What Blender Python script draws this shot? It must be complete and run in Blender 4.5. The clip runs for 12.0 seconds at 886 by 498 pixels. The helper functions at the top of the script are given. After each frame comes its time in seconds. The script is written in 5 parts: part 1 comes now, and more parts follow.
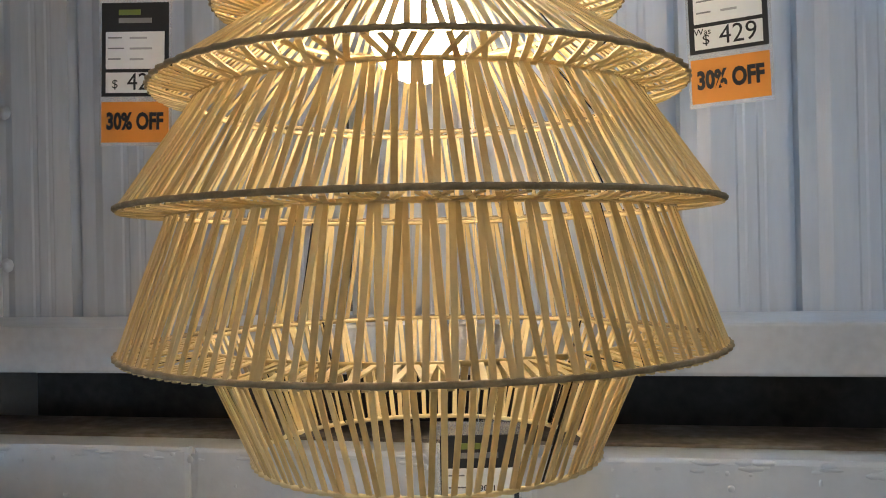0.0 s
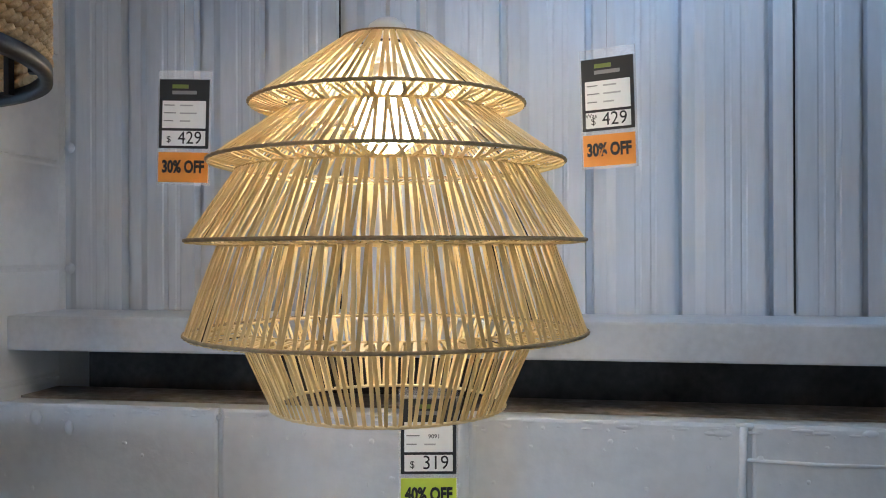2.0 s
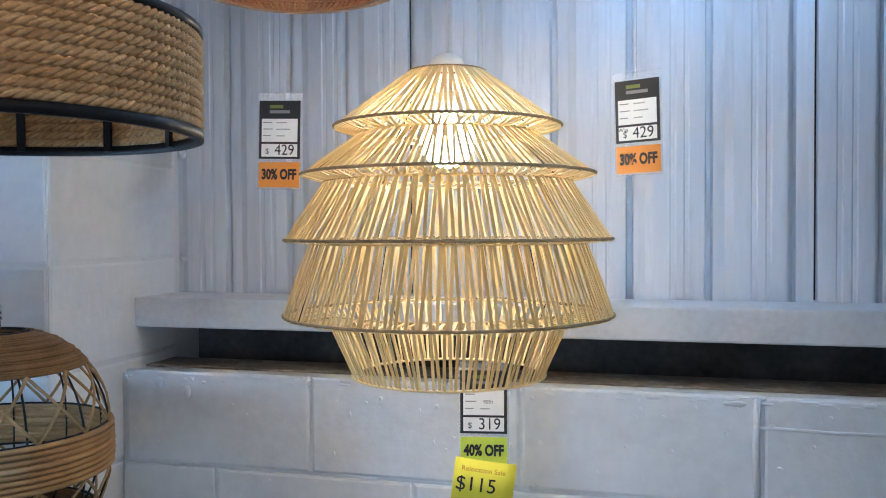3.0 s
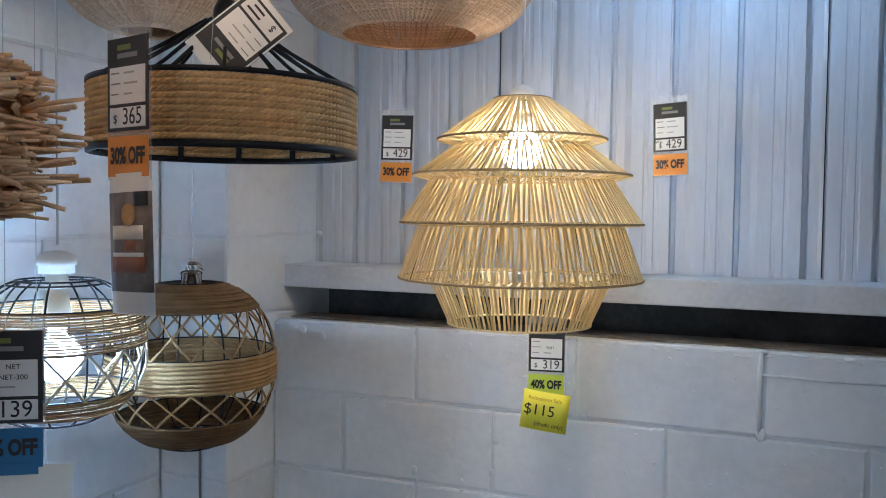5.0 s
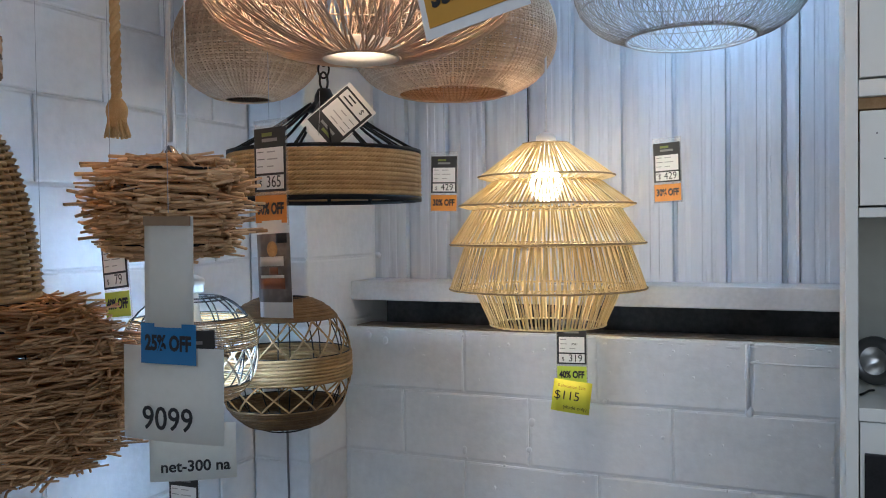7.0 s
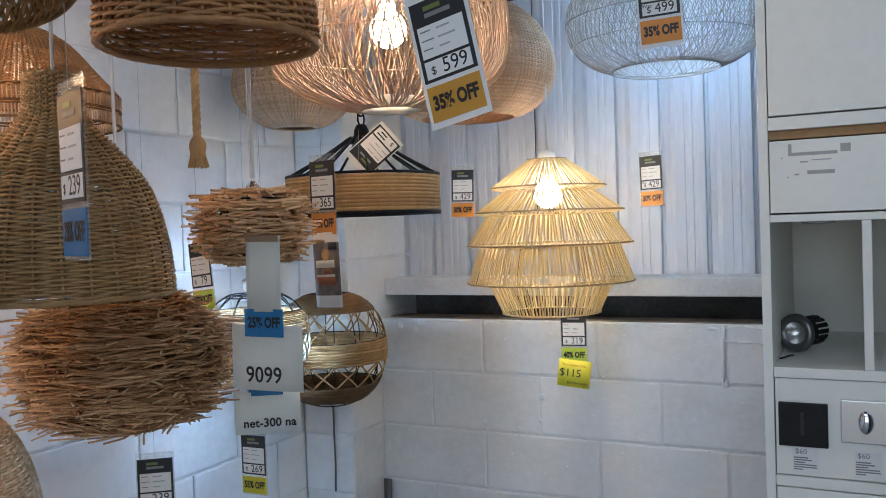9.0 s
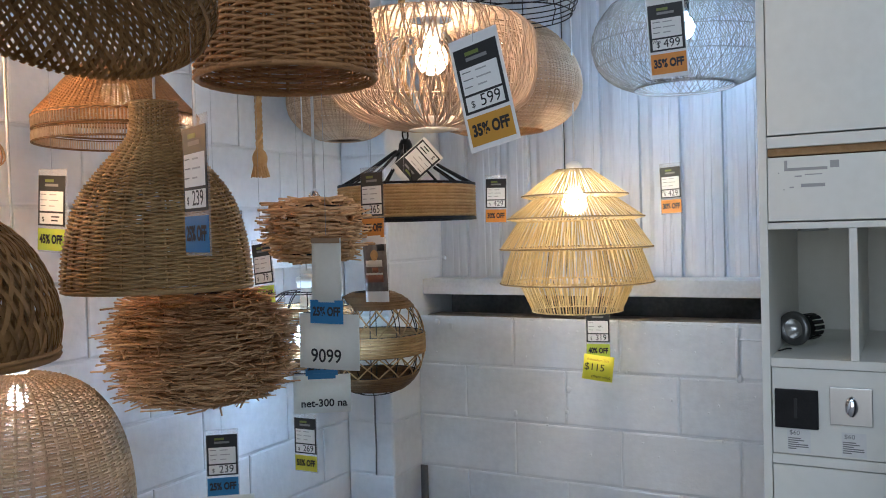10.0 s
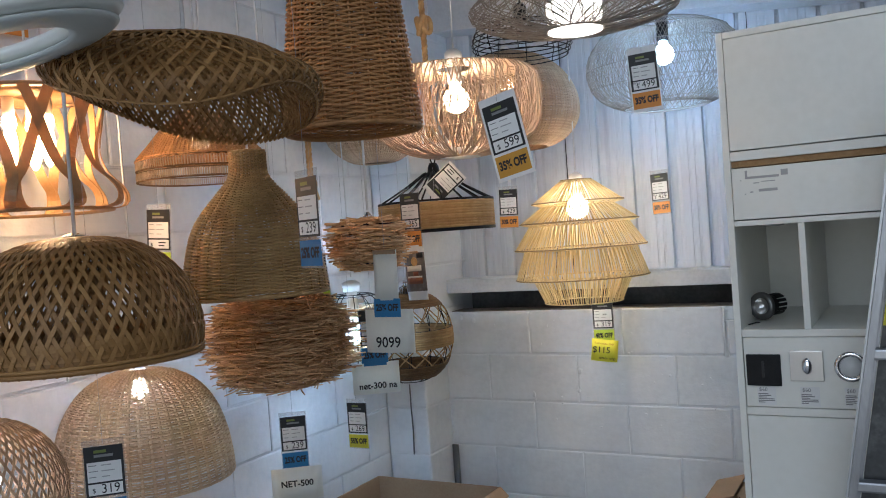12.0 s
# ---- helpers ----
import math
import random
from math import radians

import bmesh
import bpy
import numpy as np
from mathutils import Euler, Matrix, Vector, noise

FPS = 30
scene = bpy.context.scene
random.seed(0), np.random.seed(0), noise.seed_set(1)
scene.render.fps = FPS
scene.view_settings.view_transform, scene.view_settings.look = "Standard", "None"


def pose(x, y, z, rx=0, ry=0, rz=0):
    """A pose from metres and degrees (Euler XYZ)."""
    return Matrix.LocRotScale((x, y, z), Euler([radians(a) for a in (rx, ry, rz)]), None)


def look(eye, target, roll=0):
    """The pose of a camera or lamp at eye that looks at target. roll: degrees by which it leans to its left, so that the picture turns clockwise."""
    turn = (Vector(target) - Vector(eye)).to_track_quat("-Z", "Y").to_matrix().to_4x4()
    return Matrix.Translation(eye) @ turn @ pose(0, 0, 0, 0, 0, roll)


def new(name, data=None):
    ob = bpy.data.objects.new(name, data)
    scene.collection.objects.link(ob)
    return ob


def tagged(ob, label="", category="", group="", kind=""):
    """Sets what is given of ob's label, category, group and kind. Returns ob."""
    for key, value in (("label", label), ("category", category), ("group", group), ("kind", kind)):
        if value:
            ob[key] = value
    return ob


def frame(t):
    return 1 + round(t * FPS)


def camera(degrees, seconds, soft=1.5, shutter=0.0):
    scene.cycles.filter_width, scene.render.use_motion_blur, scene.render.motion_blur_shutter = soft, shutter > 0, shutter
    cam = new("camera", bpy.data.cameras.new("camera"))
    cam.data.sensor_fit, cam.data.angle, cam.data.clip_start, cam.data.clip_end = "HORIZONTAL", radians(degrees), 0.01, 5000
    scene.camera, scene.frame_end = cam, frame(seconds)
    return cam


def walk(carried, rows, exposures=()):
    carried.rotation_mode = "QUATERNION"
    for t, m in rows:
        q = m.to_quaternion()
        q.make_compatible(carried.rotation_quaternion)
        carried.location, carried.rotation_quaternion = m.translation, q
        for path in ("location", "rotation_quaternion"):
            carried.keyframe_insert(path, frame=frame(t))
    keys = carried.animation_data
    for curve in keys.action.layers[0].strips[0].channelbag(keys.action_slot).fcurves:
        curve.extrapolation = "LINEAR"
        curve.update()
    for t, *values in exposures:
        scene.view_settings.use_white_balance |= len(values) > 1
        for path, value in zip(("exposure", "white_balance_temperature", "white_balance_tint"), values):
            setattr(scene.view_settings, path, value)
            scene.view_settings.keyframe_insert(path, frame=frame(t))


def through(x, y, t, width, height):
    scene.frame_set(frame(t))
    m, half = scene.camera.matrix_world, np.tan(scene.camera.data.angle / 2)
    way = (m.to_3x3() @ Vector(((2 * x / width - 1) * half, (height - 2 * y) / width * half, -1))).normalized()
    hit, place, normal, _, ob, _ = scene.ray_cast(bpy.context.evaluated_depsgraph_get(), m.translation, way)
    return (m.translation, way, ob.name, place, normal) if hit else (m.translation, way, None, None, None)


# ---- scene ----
cam = camera(55.4, 12.0, soft=1.0)
PATH = [
    (0, (0.669, 2.078, 1.608), (0.319, 4.047, 1.613), -1.2),
    (0.5, (0.679, 1.994, 1.61), (0.349, 3.967, 1.599), -1.2),
    (1, (0.694, 1.935, 1.618), (0.399, 3.913, 1.608), -0.7),
    (1.5, (0.723, 1.864, 1.629), (0.426, 3.842, 1.642), -0.3),
    (2, (0.775, 1.747, 1.633), (0.436, 3.718, 1.635), -0.2),
    (2.5, (0.83, 1.631, 1.646), (0.404, 3.585, 1.619), -0.2),
    (3, (0.853, 1.54, 1.66), (0.334, 3.471, 1.613), -0.3),
    (4.8, (1.004, 1.154, 1.659), (0.311, 3.029, 1.58), 0.3),
    (5, (1.032, 1.118, 1.661), (0.281, 2.97, 1.579), 0.7),
    (5.5, (1.088, 1.034, 1.675), (0.256, 2.852, 1.599), 0.5),
    (6, (1.116, 0.933, 1.678), (0.299, 2.757, 1.614), -0.7),
    (6.5, (1.147, 0.81, 1.678), (0.345, 2.641, 1.619), -0.9),
    (7, (1.175, 0.717, 1.687), (0.348, 2.538, 1.638), -0.8),
    (7.5, (1.238, 0.637, 1.687), (0.32, 2.414, 1.646), -0.5),
    (7.7, (1.283, 0.589, 1.676), (0.323, 2.344, 1.639), -0.2),
    (9.3, (1.392, 0.311, 1.712), (0.51, 2.105, 1.656), -2.1),
    (9.5, (1.413, 0.27, 1.711), (0.531, 2.065, 1.659), -2.0),
    (10, (1.472, 0.153, 1.71), (0.512, 1.907, 1.668), -1.6),
    (10.5, (1.541, 0.04, 1.717), (0.482, 1.736, 1.683), -1.8),
    (11, (1.572, -0.046, 1.724), (0.488, 1.634, 1.711), -2.5),
    (11.5, (1.596, -0.157, 1.722), (0.559, 1.553, 1.706), -3.7),
    (12, (1.624, -0.26, 1.732), (0.653, 1.488, 1.696), -4.2),
]
# the clip's camera opens up and cools its picture as it draws back
EXPOSURES = [(0, -0.65, 6300, 10), (0.5, -0.6, 6050, 10), (1, -0.55, 5950, 10), (2, -0.36, 5750, 10), (3, 0.05, 5450, 10), (5, -0.19, 5620, 10), (6, -0.17, 5660, 10), (7.5, -0.1, 5860, 10), (9.5, 0.08, 5900, 10), (12, -0.02, 6000, 10)]
walk(cam, [(t, look(eye, target, roll)) for t, eye, target, roll in PATH], EXPOSURES)

# ---- world and large lights ----
world = bpy.data.worlds.new("sky")
scene.world = world
world.use_nodes = True
sky = world.node_tree.nodes.new("ShaderNodeTexSky")
sky.sky_type = "NISHITA"
sky.sun_disc = False
sky.sun_elevation, sky.sun_rotation = radians(40), radians(200)
world.node_tree.links.new(sky.outputs[0], world.node_tree.nodes["Background"].inputs[0])
world.node_tree.nodes["Background"].inputs[1].default_value = 0.12

FRONT_WATTS = 33.0        # added area lamp behind the walk, in an assumed, unseen opening
OVERHEAD_WATTS, OVERHEAD_FRONT_WATTS = 24.0, 53.0   # added overhead area lamps for light from above, their source unseen
WARM, NEUTRAL, COLD = (1.0, 0.60, 0.29), (1.0, 0.84, 0.62), (0.45, 0.70, 1.0)


def fill_lamp(name, m, sx, sy, watts, colour):
    data = bpy.data.lights.new(name, "AREA")
    data.shape, data.size, data.size_y, data.energy, data.color = "RECTANGLE", sx, sy, watts, colour
    ob = new(name, data)
    ob.matrix_world = m
    return ob


fill_lamp("door_daylight", look((2.2, -3.95, 1.75), (1.2, 3.0, 1.7)), 3.4, 2.6, FRONT_WATTS, (0.80, 0.89, 1.0))
# two lamps added under the closed ceiling, out of view
fill_lamp("skylight_daylight", look((2.75, 1.1, 3.34), (2.3, 1.2, 0.0)), 1.5, 3.2, OVERHEAD_WATTS, (0.79, 0.88, 1.0))
fill_lamp("skylight_daylight", look((1.5, -1.5, 3.34), (1.4, -1.0, 0.0)), 2.4, 1.8, OVERHEAD_FRONT_WATTS, (0.79, 0.88, 1.0))


# ---- materials ----
def node(nt, kind, **values):
    n = nt.nodes.new(kind)
    for k, v in values.items():
        n.inputs[k.replace("_", " ")].default_value = v
    return n


def ramp(nt, fac, stops):
    n = nt.nodes.new("ShaderNodeValToRGB")
    while len(n.color_ramp.elements) < len(stops):
        n.color_ramp.elements.new(0.5)
    for e, (p, c) in zip(n.color_ramp.elements, stops):
        e.position, e.color = p, (*c, 1)
    nt.links.new(fac, n.inputs[0])
    return n


def surface(name, dark, mid, light, rough=0.6, scale=30.0, fine=200.0, bump=0.15, metal=0.0, stretch=(1, 1, 1),
            through=0.0, per_piece=0.35, spec=0.5, dist=0.002):
    """A worn surface: colour wanders at two scales and from piece to piece, with fine relief; through lets light shine through thin cane."""
    m = bpy.data.materials.new(name)
    m.use_nodes = True
    nt = m.node_tree
    bsdf, out = nt.nodes["Principled BSDF"], nt.nodes["Material Output"]
    co = nt.nodes.new("ShaderNodeTexCoord")
    mp = nt.nodes.new("ShaderNodeMapping")
    mp.inputs["Scale"].default_value = stretch
    nt.links.new(co.outputs["Object"], mp.inputs[0])
    n1 = node(nt, "ShaderNodeTexNoise", Scale=scale, Detail=4.0)
    n2 = node(nt, "ShaderNodeTexNoise", Scale=fine, Detail=3.0)
    for n in (n1, n2):
        nt.links.new(mp.outputs[0], n.inputs["Vector"])
    info, geo = nt.nodes.new("ShaderNodeObjectInfo"), nt.nodes.new("ShaderNodeNewGeometry")

    def mix(a, wa, b, wb):
        s1 = nt.nodes.new("ShaderNodeMath")
        s1.operation = "MULTIPLY_ADD"
        s1.inputs[1].default_value = wa
        nt.links.new(a, s1.inputs[0])
        s2 = nt.nodes.new("ShaderNodeMath")
        s2.operation = "MULTIPLY"
        s2.inputs[1].default_value = wb
        nt.links.new(b, s2.inputs[0])
        nt.links.new(s2.outputs[0], s1.inputs[2])
        return s1.outputs[0]

    f = mix(n1.outputs["Fac"], 0.65, n2.outputs["Fac"], 0.35)
    rnd = mix(info.outputs["Random"], 0.5, geo.outputs["Random Per Island"], 0.5)
    f = mix(f, 1.0 - per_piece, rnd, per_piece)
    r = ramp(nt, f, ((0.3, dark), (0.5, mid), (0.72, light)))
    nt.links.new(r.outputs[0], bsdf.inputs["Base Color"])
    bsdf.inputs["Roughness"].default_value = rough
    bsdf.inputs["Metallic"].default_value = metal
    bsdf.inputs["Specular IOR Level"].default_value = spec
    b = node(nt, "ShaderNodeBump", Strength=bump, Distance=dist)
    nt.links.new(n2.outputs["Fac"], b.inputs["Height"])
    nt.links.new(b.outputs[0], bsdf.inputs["Normal"])
    if through:
        t = nt.nodes.new("ShaderNodeBsdfTranslucent")
        nt.links.new(r.outputs[0], t.inputs[0])
        mx = nt.nodes.new("ShaderNodeMixShader")
        mx.inputs[0].default_value = through
        nt.links.new(bsdf.outputs[0], mx.inputs[1])
        nt.links.new(t.outputs[0], mx.inputs[2])
        nt.links.new(mx.outputs[0], out.inputs[0])
    return m


def plain(name, c, rough=0.5, metal=0.0, vary=0.06):
    lo = tuple(max(0.0, v * (1 - vary)) for v in c)
    hi = tuple(min(1.0, v * (1 + vary)) for v in c)
    return surface(name, lo, c, hi, rough=rough, metal=metal, scale=8, fine=120, bump=0.03, per_piece=0.15)


def glow(name, c, power):
    m = bpy.data.materials.new(name)
    m.use_nodes = True
    b = m.node_tree.nodes["Principled BSDF"]
    b.inputs["Base Color"].default_value = (0.8, 0.8, 0.8, 1)
    b.inputs["Emission Color"].default_value = (*c, 1)
    b.inputs["Emission Strength"].default_value = power
    return m


def clear(name, tint=(0.95, 0.97, 1.0), amount=0.85, rough=0.08):
    """Thin clear plastic: mostly see-through with a glossy skin."""
    m = bpy.data.materials.new(name)
    m.use_nodes = True
    nt = m.node_tree
    bsdf, out = nt.nodes["Principled BSDF"], nt.nodes["Material Output"]
    bsdf.inputs["Base Color"].default_value = (*tint, 1)
    bsdf.inputs["Roughness"].default_value = rough
    t = nt.nodes.new("ShaderNodeBsdfTransparent")
    mx = nt.nodes.new("ShaderNodeMixShader")
    mx.inputs[0].default_value = amount
    nt.links.new(bsdf.outputs[0], mx.inputs[1])
    nt.links.new(t.outputs[0], mx.inputs[2])
    nt.links.new(mx.outputs[0], out.inputs[0])
    return m


BLOCK = surface("painted_block", (0.60, 0.61, 0.62), (0.72, 0.73, 0.74), (0.79, 0.80, 0.81), rough=0.5, scale=6, fine=38, bump=0.34, per_piece=0.2, dist=0.004)
MORTAR = surface("painted_mortar", (0.63, 0.64, 0.65), (0.72, 0.73, 0.74), (0.78, 0.79, 0.80), rough=0.7, scale=7, fine=120, bump=0.4, per_piece=0.0)
LEDGE = surface("brown_block_top", (0.10, 0.085, 0.07), (0.20, 0.17, 0.14), (0.38, 0.35, 0.31), rough=0.9, scale=9, fine=60, bump=0.7, per_piece=0.0)
# near-black colour that stands in for shade in the gap below the girt
GAP_SHADE = surface("gap_shade", (0.035, 0.033, 0.031), (0.07, 0.065, 0.06), (0.12, 0.11, 0.10), rough=0.95, scale=9, fine=60, bump=0.4, per_piece=0.0)
SHEET = surface("painted_steel_sheet", (0.52, 0.55, 0.60), (0.60, 0.63, 0.68), (0.66, 0.69, 0.74), rough=0.38, scale=3, fine=30, bump=0.05, stretch=(4, 4, 0.5), per_piece=0.0)
BEAM = surface("painted_beam", (0.50, 0.51, 0.53), (0.60, 0.61, 0.63), (0.68, 0.69, 0.71), rough=0.5, scale=6, fine=80, bump=0.15, per_piece=0.0)
CONCRETE = surface("concrete", (0.16, 0.16, 0.15), (0.24, 0.235, 0.225), (0.31, 0.30, 0.29), rough=0.6, scale=2, fine=60, bump=0.2, per_piece=0.0)
# grey of the unseen closing walls, kept dark to cut bounced light
CLOSING_GREY = surface("closing_wall_grey", (0.16, 0.16, 0.165), (0.21, 0.21, 0.215), (0.26, 0.26, 0.265), rough=0.7, scale=2, fine=40, bump=0.1, per_piece=0.0)
ROOF = surface("roof_lining", (0.12, 0.125, 0.13), (0.16, 0.165, 0.17), (0.21, 0.215, 0.22), rough=0.7, scale=2, fine=40, bump=0.1, per_piece=0.0)
STRAW = surface("natural_raffia", (0.56, 0.43, 0.19), (0.76, 0.61, 0.32), (0.88, 0.77, 0.48), rough=0.45, scale=25, fine=300, bump=0.2, stretch=(1, 1, 0.15), through=0.36, per_piece=0.5)
STRAW_RIM = surface("raffia_rim", (0.19, 0.14, 0.07), (0.30, 0.225, 0.12), (0.44, 0.34, 0.19), rough=0.7, scale=40, fine=300, bump=0.4, per_piece=0.2)
WICKER = surface("wicker_brown", (0.313, 0.143, 0.047), (0.502, 0.242, 0.084), (0.706, 0.358, 0.131), rough=0.5, scale=14, fine=200, bump=0.3, through=0.08, per_piece=0.25)
WICKER_OLIVE = surface("wicker_olive", (0.28, 0.158, 0.056), (0.47, 0.285, 0.112), (0.66, 0.43, 0.185), rough=0.5, scale=14, fine=200, bump=0.3, through=0.06, per_piece=0.25)
WICKER_GREY = surface("wicker_grey", (0.31, 0.195, 0.115), (0.46, 0.31, 0.19), (0.64, 0.46, 0.295), rough=0.55, scale=14, fine=200, bump=0.3, through=0.15, per_piece=0.45)
WICKER_PALE = surface("wicker_pale", (0.46, 0.33, 0.21), (0.62, 0.47, 0.32), (0.78, 0.63, 0.46), rough=0.5, scale=14, fine=200, bump=0.3, through=0.34, per_piece=0.35)
CANE = surface("peeled_cane", (0.56, 0.39, 0.25), (0.72, 0.54, 0.38), (0.83, 0.68, 0.52), rough=0.42, scale=20, fine=240, bump=0.2, through=0.28, per_piece=0.5)
CANE_WHITE = surface("whitewashed_cane", (0.19, 0.16, 0.13), (0.29, 0.255, 0.22), (0.43, 0.39, 0.35), rough=0.5, scale=20, fine=240, bump=0.2, per_piece=0.5)
BAMBOO = surface("dark_bamboo", (0.175, 0.086, 0.025), (0.32, 0.163, 0.053), (0.47, 0.262, 0.095), spec=0.35, rough=0.5, scale=20, fine=260, bump=0.2, through=0.06, per_piece=0.6)
TWIG = surface("bare_twig", (0.43, 0.235, 0.105), (0.73, 0.445, 0.22), (0.9, 0.63, 0.37), rough=0.75, scale=30, fine=260, bump=0.5, per_piece=0.6)
VENEER = surface("wood_veneer", (0.30, 0.165, 0.07), (0.42, 0.25, 0.115), (0.52, 0.34, 0.17), rough=0.45, scale=10, fine=160, bump=0.1, stretch=(1, 1, 0.2), through=0.34, per_piece=0.4)
ROPE = surface("jute_rope", (0.33, 0.185, 0.068), (0.50, 0.30, 0.12), (0.66, 0.43, 0.20), rough=0.8, scale=40, fine=400, bump=0.5, per_piece=0.3)
TWINE = surface("jute_twine", (0.21, 0.115, 0.04), (0.33, 0.19, 0.075), (0.45, 0.28, 0.12), rough=0.75, scale=30, fine=400, bump=0.5, per_piece=0.35)
TWINE_DARK = surface("brown_twine", (0.10, 0.050, 0.016), (0.165, 0.086, 0.029), (0.24, 0.132, 0.050), rough=0.75, scale=30, fine=400, bump=0.5, per_piece=0.35)
TWINE_PALE = surface("pale_twine", (0.38, 0.30, 0.19), (0.52, 0.43, 0.30), (0.64, 0.56, 0.42), rough=0.75, scale=30, fine=400, bump=0.5, per_piece=0.35)
BLACK = surface("black_steel", (0.005, 0.005, 0.006), (0.009, 0.009, 0.010), (0.018, 0.018, 0.019), rough=0.5, scale=30, fine=300, bump=0.08, spec=0.22)
WHITE_PLASTIC = plain("white_plastic", (0.80, 0.80, 0.78), 0.35)
CHROME = plain("chrome", (0.80, 0.80, 0.82), 0.12, 1.0)
DARK_STEEL = plain("gunmetal", (0.16, 0.16, 0.16), 0.35, 0.9)
STEEL = plain("brushed_nickel", (0.55, 0.55, 0.54), 0.28, 1.0)
ALU = surface("ladder_aluminium", (0.26, 0.27, 0.29), (0.40, 0.41, 0.43), (0.54, 0.55, 0.57), rough=0.4, metal=0.9, scale=12, fine=160, bump=0.08, stretch=(1, 1, 0.2))
MELAMINE = surface("white_melamine", (0.80, 0.80, 0.735), (0.86, 0.86, 0.80), (0.90, 0.90, 0.845), rough=0.34, scale=2.5, fine=40, bump=0.02, per_piece=0.12)
CHIPBOARD = surface("raw_chipboard", (0.22, 0.12, 0.05), (0.34, 0.20, 0.09), (0.45, 0.29, 0.15), rough=0.85, scale=60, fine=300, bump=0.4)
CARTON = surface("brown_cardboard", (0.26, 0.165, 0.095), (0.34, 0.22, 0.13), (0.41, 0.28, 0.17), rough=0.8, scale=5, fine=120, bump=0.1)
DIFFUSER = surface("milky_diffuser", (0.80, 0.84, 0.82), (0.85, 0.88, 0.86), (0.88, 0.91, 0.89), rough=0.4, scale=6, fine=90, bump=0.02, through=0.35, per_piece=0.0)
CARD = plain("white_card", (0.80, 0.80, 0.78), 0.5)
CARD_WARM = surface("cream_card", (0.78, 0.77, 0.71), (0.84, 0.83, 0.77), (0.88, 0.87, 0.82), rough=0.5, scale=8, fine=120, bump=0.03, through=0.35, per_piece=0.15)
INK = plain("black_ink", (0.012, 0.012, 0.013), 0.5)
INK_GREY = plain("grey_print", (0.22, 0.22, 0.22), 0.6)
HEADER = plain("charcoal_print", (0.016, 0.0165, 0.017), 0.5)
GREEN_PRINT = plain("green_print", (0.16, 0.20, 0.04), 0.5)
ORANGE = plain("orange_label", (0.72, 0.27, 0.035), 0.5)
OCHRE = plain("ochre_label", (0.55, 0.28, 0.03), 0.5)
BLUE = plain("blue_label", (0.015, 0.16, 0.36), 0.45)
LIME = plain("lime_label", (0.55, 0.66, 0.06), 0.5)
YELLOW = plain("yellow_note", (0.82, 0.74, 0.05), 0.6)
YELLOW_LABEL = plain("yellow_sticker", (0.62, 0.55, 0.03), 0.5)
PHOTO_DARK = surface("photo_print", (0.05, 0.04, 0.035), (0.14, 0.11, 0.09), (0.40, 0.36, 0.32), rough=0.3, scale=22, fine=60, bump=0.0)
PHOTO_RED = plain("photo_rust", (0.20, 0.065, 0.025), 0.4)
SMEAR = plain("grey_smear", (0.42, 0.42, 0.41), 0.6)
FILM = clear("clear_sleeve")
CORD_CLEAR = surface("clear_cord", (0.55, 0.56, 0.56), (0.66, 0.67, 0.67), (0.75, 0.76, 0.76), rough=0.2, scale=20, bump=0.0)
THREAD = clear("nylon_thread", amount=0.6)


# ---- mesh tools ----
class Geo:
    def __init__(self):
        self.v, self.f, self.n = [], [], 0

    def add(self, verts, faces):
        k = self.n
        self.v.append(np.asarray(verts, float))
        self.f.extend([tuple(i + k for i in q) for q in faces])
        self.n += len(verts)
        return self

    def mesh(self, name, shift=(0, 0, 0), smooth=True):
        me = bpy.data.meshes.new(name)
        v = np.concatenate(self.v) - np.asarray(shift, float)
        me.from_pydata(v.tolist(), [], self.f)
        if smooth:
            me.polygons.foreach_set("use_smooth", [True] * len(me.polygons))
        me.update()
        return me


def sweep(g, path, w, h=None, normal=None, sides=5, closed=False, taper=None):
    """Sweeps a round or flat section along a path. normal: the way the flat side faces at each point."""
    P = np.asarray(path, float)
    n, h = len(P), h or w
    if closed:
        T = np.roll(P, -1, 0) - np.roll(P, 1, 0)
    else:
        T = np.gradient(P, axis=0)
    T /= np.linalg.norm(T, axis=1)[:, None] + 1e-12
    if normal is None:
        mean = np.abs(T).mean(0)
        ref = np.eye(3)[int(np.argmin(mean))]
        N = np.tile(ref, (n, 1))
    else:
        N = np.asarray(normal, float)
    B = np.cross(T, N)
    B /= np.linalg.norm(B, axis=1)[:, None] + 1e-12
    N = np.cross(B, T)
    if sides == 4:
        cs = np.array([(1, 1), (-1, 1), (-1, -1), (1, -1)], float)
    else:
        a = np.arange(sides) * 2 * math.pi / sides
        cs = np.stack((np.cos(a), np.sin(a)), 1)
    tp = np.ones(n) if taper is None else np.asarray(taper, float)
    V = P[:, None, :] + tp[:, None, None] * (B[:, None, :] * cs[None, :, :1] * w / 2 + N[:, None, :] * cs[None, :, 1:] * h / 2)
    F = []
    for i in range(n if closed else n - 1):
        j = (i + 1) % n
        for k in range(sides):
            m = (k + 1) % sides
            F.append((i * sides + k, i * sides + m, j * sides + m, j * sides + k))
    if not closed:
        F.append(tuple(range(sides))[::-1])
        F.append(tuple((n - 1) * sides + k for k in range(sides)))
    return g.add(V.reshape(-1, 3), F)


